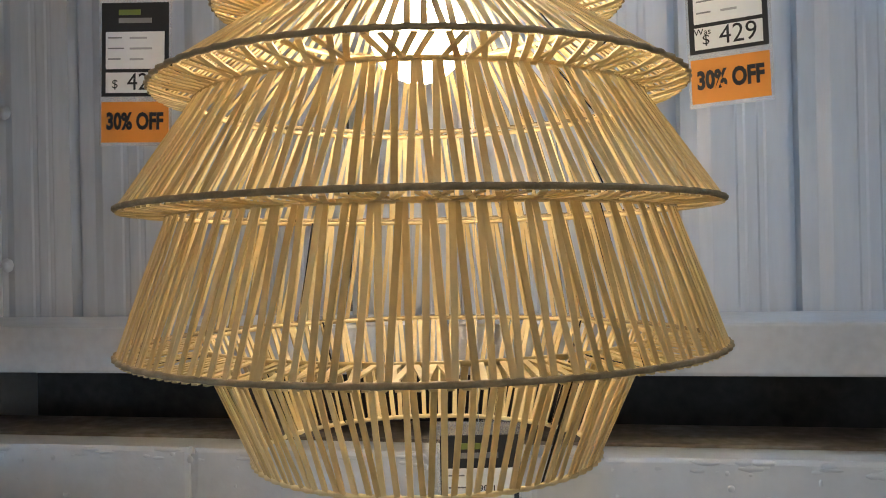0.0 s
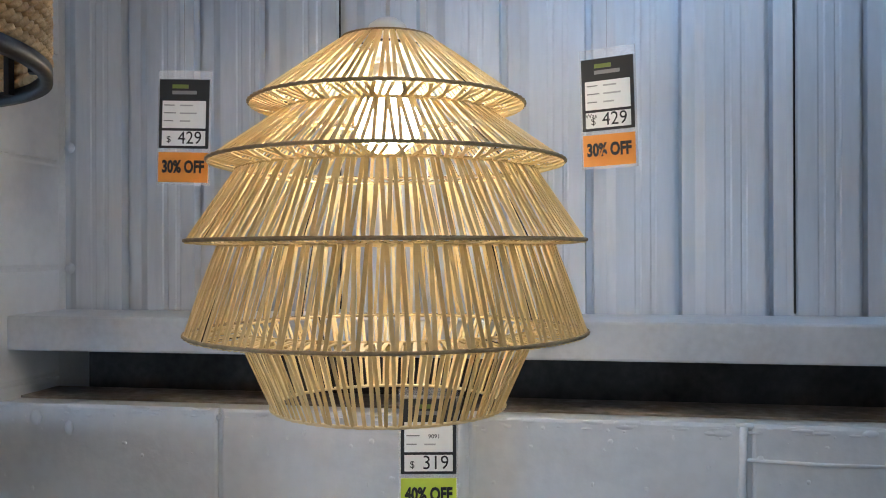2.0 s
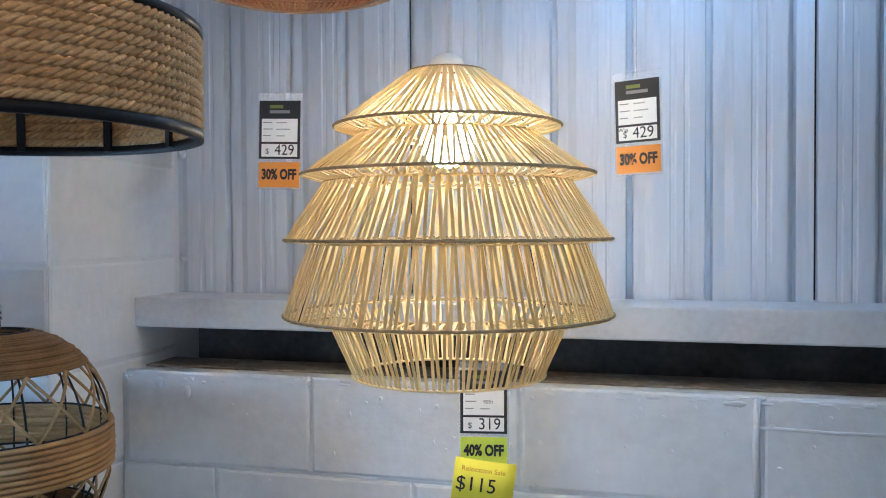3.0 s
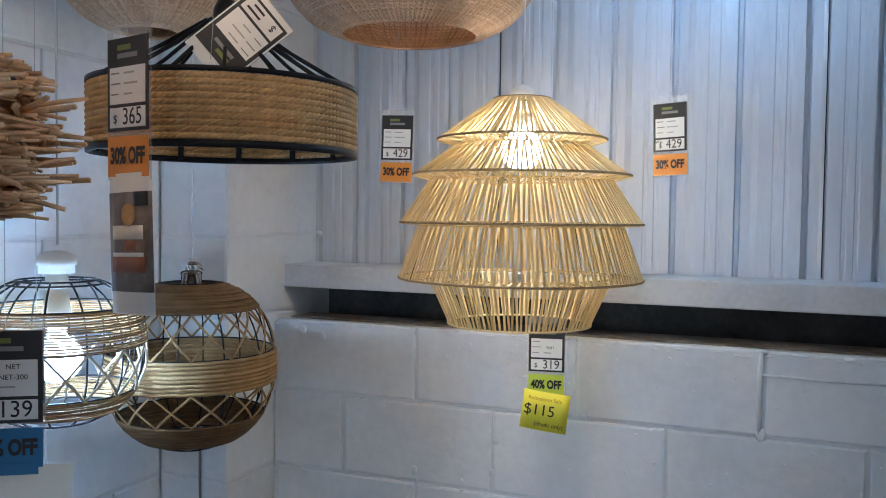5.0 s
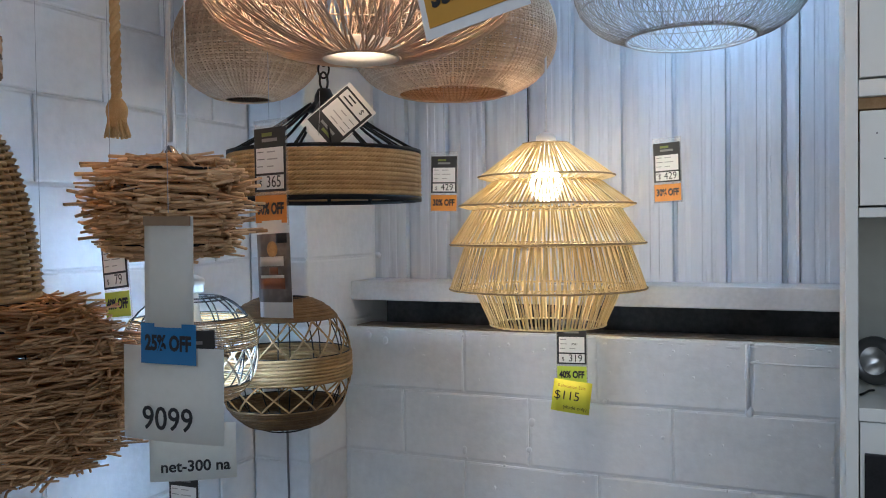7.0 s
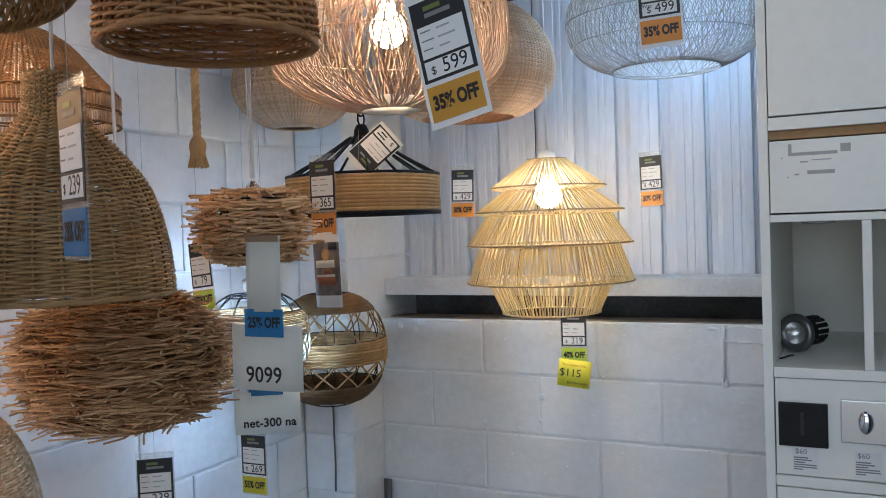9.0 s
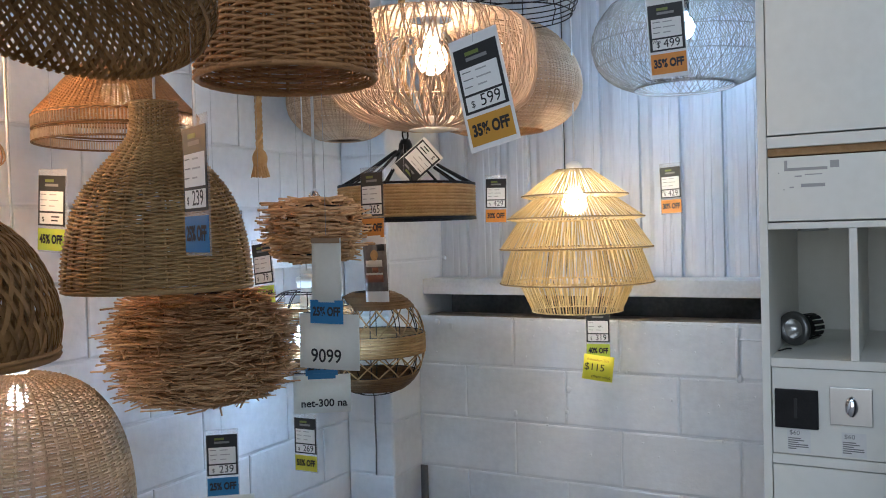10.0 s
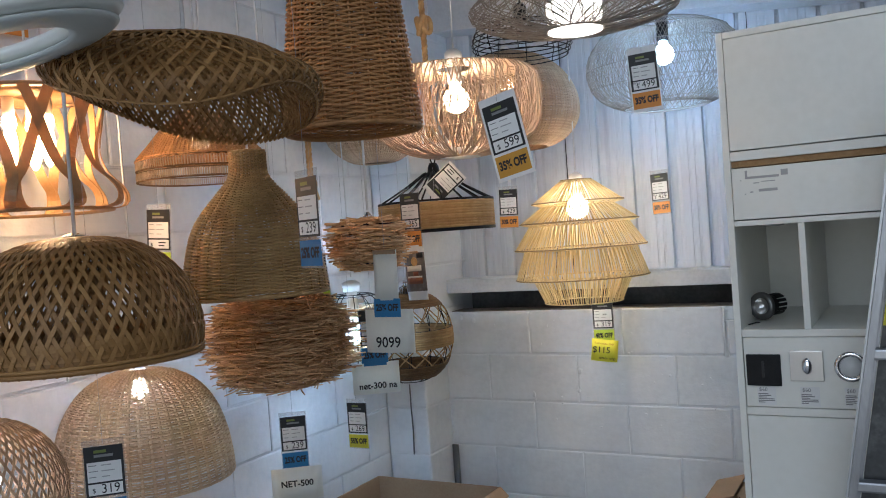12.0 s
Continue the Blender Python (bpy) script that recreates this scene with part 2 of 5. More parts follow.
def ring(g, c, r, z, w, h=None, n=64, sides=5, wave=0.0, waves=0, phase=0.0, tall=0.0):
    a = np.arange(n) * 2 * math.pi / n
    rr = r + wave * np.cos(waves * a + phase)
    zz = z + tall * np.cos(a * 2 + phase)
    N = np.stack((np.cos(a), np.sin(a), 0 * a), 1)
    return sweep(g, np.stack((c[0] + rr * np.cos(a), c[1] + rr * np.sin(a), zz), 1), w, h, N, sides, True)


def lathe(g, c, prof, n=32):
    """A closed or open skin turned round the axis through c."""
    a = np.arange(n) * 2 * math.pi / n
    V = [(c[0] + r * math.cos(t), c[1] + r * math.sin(t), z) for r, z in prof for t in a]
    F = [(i * n + k, i * n + (k + 1) % n, (i + 1) * n + (k + 1) % n, (i + 1) * n + k) for i in range(len(prof) - 1) for k in range(n)]
    return g.add(V, F)


def box(g, x0, y0, z0, x1, y1, z1, bevel=0.0):
    if bevel <= 0:
        V = [(x, y, z) for x in (x0, x1) for y in (y0, y1) for z in (z0, z1)]
        return g.add(V, [(0, 1, 3, 2), (4, 6, 7, 5), (0, 4, 5, 1), (2, 3, 7, 6), (0, 2, 6, 4), (1, 5, 7, 3)])
    bm = bmesh.new()
    bmesh.ops.create_cube(bm, size=1.0)
    for v in bm.verts:
        v.co = Vector(((x0 + x1) / 2 + v.co.x * (x1 - x0), (y0 + y1) / 2 + v.co.y * (y1 - y0), (z0 + z1) / 2 + v.co.z * (z1 - z0)))
    bmesh.ops.bevel(bm, geom=list(bm.edges), offset=bevel, segments=2, profile=0.6, affect="EDGES")
    bm.verts.index_update()
    V, F = [tuple(v.co) for v in bm.verts], [tuple(v.index for v in f.verts) for f in bm.faces]
    bm.free()
    return g.add(V, F)


def ball(g, c, r, squash=1.0, n=16, m=10):
    prof = [(max(r * math.sin(math.pi * i / m), 1e-4), c[2] + r * squash * math.cos(math.pi * i / m)) for i in range(m + 1)]
    return lathe(g, c, prof, n)


HOME = {}


def thing(name, at, label, category, group="", kind=""):
    ob = new(name)
    ob.empty_display_size = 0.05
    ob.location = at
    HOME[ob.name] = np.asarray(at, float)
    return tagged(ob, label, category, group, kind)


def home(ob):
    while ob.parent:
        ob = ob.parent
    return HOME.get(ob.name, np.zeros(3))


def part(name, g, material, parent, label="", smooth=True):
    """One mesh object under a thing or a part; its geometry is given in world places."""
    me = g.mesh(name, home(parent), smooth)
    me.materials.append(material)
    ob = new(name, me)
    ob.parent = parent
    return tagged(ob, label)


def piece(name, me, parent, m):
    ob = new(name, me)
    ob.parent = parent
    ob.matrix_basis = m
    return ob


def setting(name, g, material, label, category, smooth=False):
    me = g.mesh(name, smooth=smooth)
    me.materials.append(material)
    return tagged(new(name, me), label, category, kind="structure")


def resample(prof, n):
    """n points at even steps along a profile of (r, z), rounded off at its corners."""
    p = np.asarray(prof, float)
    for _ in range(2):
        q = [p[0]]
        for a, b in zip(p[:-1], p[1:]):
            q += [a * 0.75 + b * 0.25, a * 0.25 + b * 0.75]
        p = np.array(q + [p[-1]])
    s = np.concatenate(([0], np.cumsum(np.linalg.norm(np.diff(p, axis=0), axis=1))))
    t = np.linspace(0, s[-1], n)
    return np.stack((np.interp(t, s, p[:, 0]), np.interp(t, s, p[:, 1])), 1)


def normals(prof):
    """The outward normal (r, z) at each point of a profile that runs from the top down."""
    t = np.gradient(prof, axis=0)
    n = np.stack((-t[:, 1], t[:, 0]), 1)
    return n / (np.linalg.norm(n, axis=1)[:, None] + 1e-9)


def on_shade(c, prof, nrm, k, ang, out=0.0):
    r, z = prof[k] + nrm[k] * out
    return (c[0] + r * math.cos(ang), c[1] + r * math.sin(ang), z)


def weave(c, prof, stakes, rows, w, amp, jitter=0.0, rnd=None, fill=0.93, stout=1.1, plain_weave=True):
    """Woven wicker: rods run over and under the stakes, row on row; plain_weave swaps over and under from each row to the next."""
    rnd = rnd or random.Random(5)
    g = Geo()
    P = resample(prof, rows)
    N = normals(P)
    high = float(np.linalg.norm(np.diff(P, axis=0), axis=1).mean()) * fill
    m = max(132, stakes * 6)
    a = np.arange(m) * 2 * math.pi / m
    for j in range(rows):
        off = amp * np.cos(stakes * a + (math.pi * (j % 2) if plain_weave else 0.25 * (j % 2)))
        r = P[j, 0] + N[j, 0] * off + rnd.uniform(-jitter, jitter)
        z = P[j, 1] + N[j, 1] * off + rnd.uniform(-jitter, jitter)
        z = z + high * 0.16 * np.sin(a * rnd.choice((2, 3, 5)) + rnd.uniform(0, 6))
        nv = np.stack((N[j, 0] * np.cos(a), N[j, 0] * np.sin(a), N[j, 1] + 0 * a), 1)
        sweep(g, np.stack((c[0] + r * np.cos(a), c[1] + r * np.sin(a), z), 1), high * rnd.uniform(0.9, 1.05), w * 0.9, nv, 6, True)
    s = Geo()
    Q = resample(prof, 20)
    m = stakes * 2 if plain_weave else stakes
    for i in range(m):
        t = (i + 0.5 * (not plain_weave)) * math.pi * 2 / m
        sweep(s, [(c[0] + r * math.cos(t), c[1] + r * math.sin(t), z) for r, z in Q], w * stout, None, None, 4)
    return g, s


def lattice(c, prof, count, turn, w, h, n=22, bend=None, lift=None):
    """Flat strips that run down a shade to the left and to the right, over and under each other."""
    strips = []
    P = resample(prof, n)
    N = normals(P)
    for way in (1, -1):
        for i in range(count):
            a0 = i * 2 * math.pi / count
            pts, nn = [], []
            for k in range(n):
                a = a0 + way * turn * k / (n - 1)
                o = 0.0012 * way * math.cos(turn * k / (n - 1) * count)
                r, z = P[k] + N[k] * o
                x, y = c[0] + r * math.cos(a), c[1] + r * math.sin(a)
                pts.append((x, y, z + (bend(a, r) if bend else 0.0) + (lift(a, k / (n - 1)) if lift else 0.0)))
                nn.append((N[k, 0] * math.cos(a), N[k, 0] * math.sin(a), N[k, 1]))
            strips.append(sweep(Geo(), pts, w, h, nn, 4))
    return strips


def cord(c, z0, z1, r, material, parent, name="cord"):
    g = Geo()
    sway = 0.002
    sweep(g, [(c[0] + sway * math.sin(i * 1.3), c[1] + sway * math.cos(i), z0 + (z1 - z0) * i / 6) for i in range(7)], r * 2, sides=6)
    return part(name, g, material, parent)


def holder(c, z, parent, material, r=0.022, tall=0.06, skirt=0.0):
    g = Geo()
    prof = [(0.004, z + tall + 0.01), (r * 0.5, z + tall + 0.008), (r * 0.95, z + tall), (r, z + tall - 0.004), (r, z + tall * 0.5), (r * 0.9, z + tall * 0.48), (r * 0.9, z), (0.004, z)]
    lathe(g, c, prof, 24)
    if skirt:
        lathe(g, c, [(r, z + tall * 0.7), (skirt, z + tall * 0.66), (skirt, z + tall * 0.6), (r, z + tall * 0.6)], 32)
    return part("lamp_holder", g, material, parent)


def bulb(c, z, r, colour, power, parent, squash=1.0, label="glowing frosted bulb"):
    g = Geo()
    prof = [(max(r * math.sin(math.pi * i / 12), 1e-4), z - r * squash * math.cos(math.pi * i / 12)) for i in range(10)]
    prof += [(0.016, z + r * squash * 0.93), (0.014, z + r * squash + 0.014), (0.002, z + r * squash + 0.014)]
    lathe(g, c, prof, 24)
    return part("bulb", g, glow("bulb_glow", colour, power), parent, label)


def words(body, size, material, parent, m, stretch=1.0, name="lettering", bold=0.0, label=""):
    """Lettering in the built-in font as a thin mesh, centred at the pose m."""
    cu = bpy.data.curves.new("lettering", "FONT")
    cu.body, cu.size, cu.align_x, cu.align_y = body, size, "CENTER", "CENTER"
    cu.extrude, cu.offset, cu.resolution_u = 0.00012, bold, 3
    tmp = bpy.data.objects.new("lettering_tmp", cu)
    scene.collection.objects.link(tmp)
    me = bpy.data.meshes.new_from_object(tmp.evaluated_get(bpy.context.evaluated_depsgraph_get()))
    bpy.data.objects.remove(tmp)
    me.materials.clear()
    me.materials.append(material)
    ob = new(name, me)
    ob.parent = parent
    ob.matrix_basis = m @ Matrix.Diagonal((stretch, 1, 1, 1))
    return tagged(ob, label)


CEIL = 3.4

# ---- the shed ----
g = Geo()
box(g, -0.61, -4.2, -0.12, 4.8, 3.4, 0.0)
setting("floor", g, CONCRETE, "grey bare concrete shop floor", "floor")
g = Geo()
box(g, -0.61, -4.2, CEIL, 4.8, 3.4, CEIL + 0.1)
for k in range(9):
    box(g, 0.0 + 0.55 * k, -4.2, CEIL - 0.05, 0.04 + 0.55 * k, 3.4, CEIL)
setting("ceiling", g, ROOF, "dim grey lined shed ceiling with ribs", "ceiling")

WALL_Y, PIER_X, PIER_Y, LEFT_X = 3.0, -0.21, 2.8, -0.41
g = Geo()
box(g, PIER_X, WALL_Y + 0.0062, 0.0, 2.6, WALL_Y + 0.19, 1.375)
wall_back = setting("wall_back", g, MORTAR, "white painted concrete block wall, waist high", "wall")
# mottled dark brown strip along the back of the wall's top
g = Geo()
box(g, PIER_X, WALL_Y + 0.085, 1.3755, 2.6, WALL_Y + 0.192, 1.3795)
setting("trim_ledge", g, LEDGE, "dark brown top of the block wall", "ledge")
g = Geo()
box(g, -0.60, -4.2, 0.0, LEFT_X - 0.0070, 3.4, CEIL)
wall_left = setting("wall_left", g, MORTAR, "white painted concrete block wall", "wall")
g = Geo()
box(g, LEFT_X - 0.003, PIER_Y + 0.005, 0.0, PIER_X - 0.005, 3.3, CEIL)
pier = setting("wall_pier", g, MORTAR, "white painted block pier in the corner", "pier")
# three closing walls added out of view; their dark grey limits bounce
g = Geo()
box(g, 4.7, -4.2, 0.0, 4.8, 3.4, CEIL)
setting("wall_right", g, CLOSING_GREY, "added grey closing wall, out of view", "wall")
g = Geo()
box(g, -0.6, -4.2, 0.0, 0.4, -4.05, CEIL)
box(g, 4.0, -4.2, 0.0, 4.7, -4.05, CEIL)
box(g, 0.4, -4.2, 3.1, 4.0, -4.05, CEIL)
setting("wall_front", g, CLOSING_GREY, "added grey wall round an assumed opening, out of view", "wall")
g = Geo()
box(g, 2.6, 3.0, 0.0, 4.7, 3.19, CEIL)
setting("wall_back_side", g, CLOSING_GREY, "added grey closing wall, out of view", "wall")

# corrugated steel sheet: narrow ribs every 147 mm, with a lap seam
g = Geo()
FACE, DEEP, PITCH = 3.215, 0.022, 0.147
ribs = [0.054 - PITCH * k for k in (2, 1, 0)] + [0.182 + PITCH * k for k in range(17)]
line = [(-0.30, FACE)]
for r in ribs:
    # a deep slot, a shallow shelf beside it, and two fine stiffening folds in the pan
    line += [(r, FACE), (r + 0.002, FACE + DEEP), (r + 0.011, FACE + DEEP), (r + 0.015, FACE + 0.008), (r + 0.036, FACE + 0.007), (r + 0.052, FACE),
             (r + 0.082, FACE), (r + 0.085, FACE + 0.0016), (r + 0.092, FACE + 0.0016), (r + 0.095, FACE), (r + 0.108, FACE), (r + 0.111, FACE + 0.0016), (r + 0.117, FACE + 0.0016), (r + 0.120, FACE)]
line = sorted(line, key=lambda p: p[0])
top, bot = CEIL, 1.466
V = [(a, b, z) for a, b in line for z in (bot, top)] + [(a, b + 0.002, z) for a, b in line for z in (bot, top)]
n = len(line)
F = [(2 * i, 2 * i + 2, 2 * i + 3, 2 * i + 1) for i in range(n - 1)]
F += [(2 * n + 2 * i, 2 * n + 2 * i + 1, 2 * n + 2 * i + 3, 2 * n + 2 * i + 2) for i in range(n - 1)]
g.add(V, F)
# dark board added behind: paints the gap's shade and closes the back
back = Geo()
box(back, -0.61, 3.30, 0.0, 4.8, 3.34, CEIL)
setting("wall_cavity", back, GAP_SHADE, "dark board painting the shade in the gap under the girt", "wall cavity")
cladding = setting("wall_cladding", g, SHEET, "pale blue-grey corrugated steel wall cladding", "wall cladding")
for sx in (-0.229, 0.329, 1.109, 1.69):
    g = Geo()
    box(g, sx, FACE + (0.012 if sx == 0.329 else -0.003), 1.526, sx + 0.0022, FACE + 0.02, CEIL)
    part("lap_seam", g, BLACK, cladding, "dark lap seam between two sheets", False)
screw = Geo()
lathe(screw, (0, 0), [(0.0005, 0.006), (0.005, 0.006), (0.006, 0.003), (0.011, 0.002), (0.011, 0.0)], 8)
screw_me = screw.mesh("screw")
screw_me.materials.append(SHEET)
for sx, sz in ((-0.2, 1.60), (-0.2, 1.83)):
    piece("screw", screw_me, cladding, pose(sx, FACE + 0.0, sz, 90, 0, 0))

g = Geo()
box(g, PIER_X, 3.048, 1.463, 2.6, 3.205, 1.523, 0.004)
setting("trim_girt", g, BEAM, "white painted steel girt along the cladding", "beam")
g = Geo()
V = [(-0.4, 3.06, 2.655), (2.6, 3.06, 2.35), (2.6, 3.06, 2.55), (-0.4, 3.06, 2.86), (-0.4, 3.2, 2.655), (2.6, 3.2, 2.35), (2.6, 3.2, 2.55), (-0.4, 3.2, 2.86)]
g.add(V, [(0, 1, 2, 3), (4, 7, 6, 5), (0, 4, 5, 1), (3, 2, 6, 7), (0, 3, 7, 4), (1, 5, 6, 2)])
setting("trim_rafter", g, BEAM, "sloping grey steel rafter over the cladding", "beam")

# ---- the tiered raffia pendant ----
def tiered_pendant(c):
    lamp = thing("pendant_lamp", (c[0], c[1], 1.437), "lit five-tiered pendant lamp of natural raffia strips", "pendant lamp", "pendant lamps")
    tiers = [(0.058, 1.899, 0.172, 1.816, 104), (0.136, 1.804, 0.222, 1.743, 134), (0.188, 1.732, 0.247, 1.645, 166),
             (0.210, 1.640, 0.249, 1.532, 160), (0.190, 1.536, 0.146, 1.438, 116)]
    base = np.array((c[0], c[1], 1.437))
    rnd = random.Random(11)
    for i, (r0, z0, r1, z1, n) in enumerate(tiers):
        g = Geo()
        ring(g, c, r0, z0, 0.0045, n=72)
        tier = part("tier", g, STRAW_RIM if i == 0 else STRAW, lamp)
        g = Geo()
        # rim wrapped with raffia: small knots all round
        ring(g, c, r1, z1, 0.0045, n=288, wave=0.0013, waves=72, sides=6)
        part("rim", g, STRAW_RIM if i < 4 else STRAW, tier, "wrapped brownish rim" if i < 4 else "")
        variants = []
        for k in range(4):
            lean = (0.009, -0.006, 0.014, -0.010)[k]
            bow = rnd.uniform(-0.0015, 0.0015)
            s = Geo()
            pts, nn = [], []
            for q in range(5):
                t = q / 4
                r = r0 + (r1 - r0) * t + bow * math.sin(math.pi * t)
                a = lean * (t - 0.5) * 2
                pts.append((r * math.cos(a), r * math.sin(a), z0 + (z1 - z0) * t - base[2]))
                nn.append((z0 - z1, 0, r1 - r0))
            sweep(s, pts, 0.0044, 0.0013, nn, 4)
            me = s.mesh("strip", smooth=False)
            me.materials.append(STRAW)
            variants.append(me)
        rest = Geo()
        for k in range(n):
            a = (k + (0.14 if k % 2 else -0.14) * (k % 4 < 2) + rnd.uniform(-0.13, 0.13)) * 360 / n
            me, m = variants[k % 4 if rnd.random() < 0.85 else rnd.randrange(4)], pose(0, 0, 0, 0, 0, a)
            if math.sin(radians(a)) < -0.05:
                piece("strip", me, tier, m)
            else:
                rest.add([tuple(m @ v.co + Vector(base)) for v in me.vertices], [tuple(f.vertices) for f in me.polygons])
        tagged(part("strip_mass", rest, STRAW, tier, smooth=False), kind="stuff")
        if i < 4:
            # strips folded back under the rim to the next ring
            r2, z2 = tiers[i + 1][0], tiers[i + 1][1]
            u = Geo()
            for k in range(n):
                a = (k + 0.5) * 2 * math.pi / n
                b = a + rnd.choice((-1, 1)) * 0.05
                sweep(u, [(c[0] + r1 * math.cos(a), c[1] + r1 * math.sin(a), z1 - 0.003), (c[0] + (r1 + r2) / 2 * math.cos((a + b) / 2), c[1] + (r1 + r2) / 2 * math.sin((a + b) / 2), (z1 + z2) / 2 - 0.002),
                          (c[0] + r2 * math.cos(b), c[1] + r2 * math.sin(b), z2)], 0.0044, 0.0013, [(0, 0, 1)] * 3, 4)
            part("fold", u, STRAW, tier, smooth=False)
    # wire stays that carry the rings
    g = Geo()
    for k in range(4):
        a = k * math.pi / 2 + 0.80
        path = [(0.058, 1.899), (0.17, 1.816), (0.136, 1.804), (0.22, 1.743), (0.188, 1.732), (0.245, 1.645), (0.21, 1.64), (0.247, 1.532), (0.19, 1.536), (0.147, 1.438)]
        sweep(g, [(c[0] + r * 0.985 * math.cos(a), c[1] + r * 0.985 * math.sin(a), z) for r, z in path], 0.0018)
    part("wire_stay", g, BLACK, lamp, "dark thin wire stays")
    g = Geo()
    ring(g, c, 0.024, 1.894, 0.004, n=32)
    for k in range(4):
        a = k * math.pi / 2 + 0.2
        sweep(g, [(c[0] + 0.024 * math.cos(a), c[1] + 0.024 * math.sin(a), 1.894), (c[0] + 0.058 * math.cos(a), c[1] + 0.058 * math.sin(a), 1.899)], 0.003)
    part("gallery", g, BLACK, lamp)
    holder(c, 1.876, lamp, WHITE_PLASTIC, 0.025, 0.042)
    g = Geo()
    lathe(g, c, [(0.002, 1.868), (0.019, 1.868), (0.019, 1.835), (0.002, 1.835)], 20)
    part("socket", g, WHITE_PLASTIC, lamp)
    bulb(c, 1.795, 0.042, NEUTRAL, 130, lamp)
    cord(c, 1.93, CEIL, 0.0028, CORD_CLEAR, lamp)


tiered_pendant((0.525, 2.791))


# ---- rope drum ----
def rope_ring(g, c, r, z, thick, turns, tilt=0.0):
    m = turns * 6
    a = np.arange(m) * 2 * math.pi / m
    for s in range(3):
        ph = turns * a + s * 2 * math.pi / 3
        rr, zz = r + thick * 0.27 * np.cos(ph), z + thick * 0.27 * np.sin(ph)
        N = np.stack((np.cos(a), np.sin(a), 0 * a), 1)
        sweep(g, np.stack((c[0] + rr * np.cos(a), c[1] + rr * np.sin(a), zz), 1), thick * 0.56, None, N, 5, True)


def rope_drum(c):
    lamp = thing("pendant_lamp", (c[0], c[1], 1.742), "unlit drum pendant of jute rope coiled round a black frame", "pendant lamp", "pendant lamps")
    top, low = 1.834, 1.750
    for k in range(10):
        g = Geo()
        rope_ring(g, c, 0.184, low + 0.0040 + k * (top - low - 0.004) / 9.6, 0.0094, 46)
        part("rope_coil", g, ROPE, lamp)
    g = Geo()
    for z, w, h in ((top + 0.003, 0.006, 0.007), (low - 0.005, 0.009, 0.007)):
        ring(g, c, 0.185, z, w, h, 72, 4)
    part("frame", g, BLACK, lamp, "black steel hoops")
    for k in range(12):
        a = k * 2 * math.pi / 12
        g = Geo()
        sweep(g, [(c[0] + 0.177 * math.cos(a), c[1] + 0.177 * math.sin(a), z) for z in (low - 0.006, top + 0.003)], 0.008, 0.004, [(math.cos(a), math.sin(a), 0)] * 2, 4)
        part("bar", g, BLACK, lamp, smooth=False)
    for k in range(18):
        a = k * 2 * math.pi / 18 + 0.1
        g = Geo()
        sweep(g, [(c[0] + r * math.cos(a), c[1] + r * math.sin(a), z) for r, z in ((0.186, top + 0.002), (0.10, 1.885), (0.03, 1.932))], 0.005, 0.003, sides=4)
        part("rod", g, BLACK, lamp)
    g = Geo()
    lathe(g, c, [(0.002, 1.965), (0.012, 1.963), (0.018, 1.95), (0.020, 1.93), (0.034, 1.925), (0.034, 1.918), (0.018, 1.915), (0.018, 1.88), (0.002, 1.88)], 24)
    part("cap", g, BLACK, lamp)
    for k in range(3):
        g = Geo()
        m = np.arange(14) * 2 * math.pi / 14
        zz = 1.978 + 0.024 * k
        pts = [(c[0] + 0.011 * math.cos(t) * (1 if k % 2 else 0.2), c[1] + 0.011 * math.cos(t) * (0.2 if k % 2 else 1), zz + 0.018 * math.sin(t)) for t in m]
        sweep(g, pts, 0.0045, sides=6, closed=True)
        part("chain_link", g, BLACK, lamp)
    return lamp


rope_drum((0.28, 2.134))


# ---- woven shades ----
def woven_pendant(c, prof, stakes, rows, w, material, label, top, light=None, rim=None, cord_r=0.0028, cord_mat=None, hold=None, fill=0.93, amp=0.34, stout=1.1, plain_weave=True):
    z0 = min(z for r, z in prof)
    lamp = thing("pendant_lamp", (c[0], c[1], z0), label, "pendant lamp", "pendant lamps")
    a, b = weave(c, prof, stakes, rows, w, w * amp, w * 0.06, fill=fill, stout=stout, plain_weave=plain_weave)
    tagged(part("weave", a, material, lamp), kind="stuff")
    tagged(part("stake_work", b, material, lamp), kind="stuff")
    for r, z, t in rim or ():
        g = Geo()
        ring(g, c, r, z, t, n=96, wave=t * 0.10, waves=32, sides=6)
        part("rim", g, material, lamp)
    holder(c, top - 0.03, lamp, hold or WHITE_PLASTIC, 0.02, 0.05)
    if light:
        zz, colour, power, r = light
        bulb(c, zz, r, colour, power, lamp)
        g = Geo()
        sweep(g, [(c[0], c[1], zz + r), (c[0], c[1], top - 0.03)], 0.014, sides=8)
        part("socket", g, WHITE_PLASTIC, lamp)
    cord(c, top, CEIL, cord_r, cord_mat or CORD_CLEAR, lamp)
    return lamp


# bell with a slim neck
woven_pendant((0.275, 1.257), [(0.038, 1.957), (0.038, 1.922), (0.043, 1.893), (0.076, 1.856), (0.106, 1.822), (0.132, 1.786), (0.148, 1.740), (0.158, 1.69), (0.163, 1.645), (0.163, 1.624)], 14, 100, 0.0048, WICKER_OLIVE,
              "unlit bottle-necked bell pendant of olive-brown wicker", 1.935, rim=((0.038, 1.957, 0.006), (0.163, 1.622, 0.009)), fill=1.16, amp=0.90, stout=0.8)
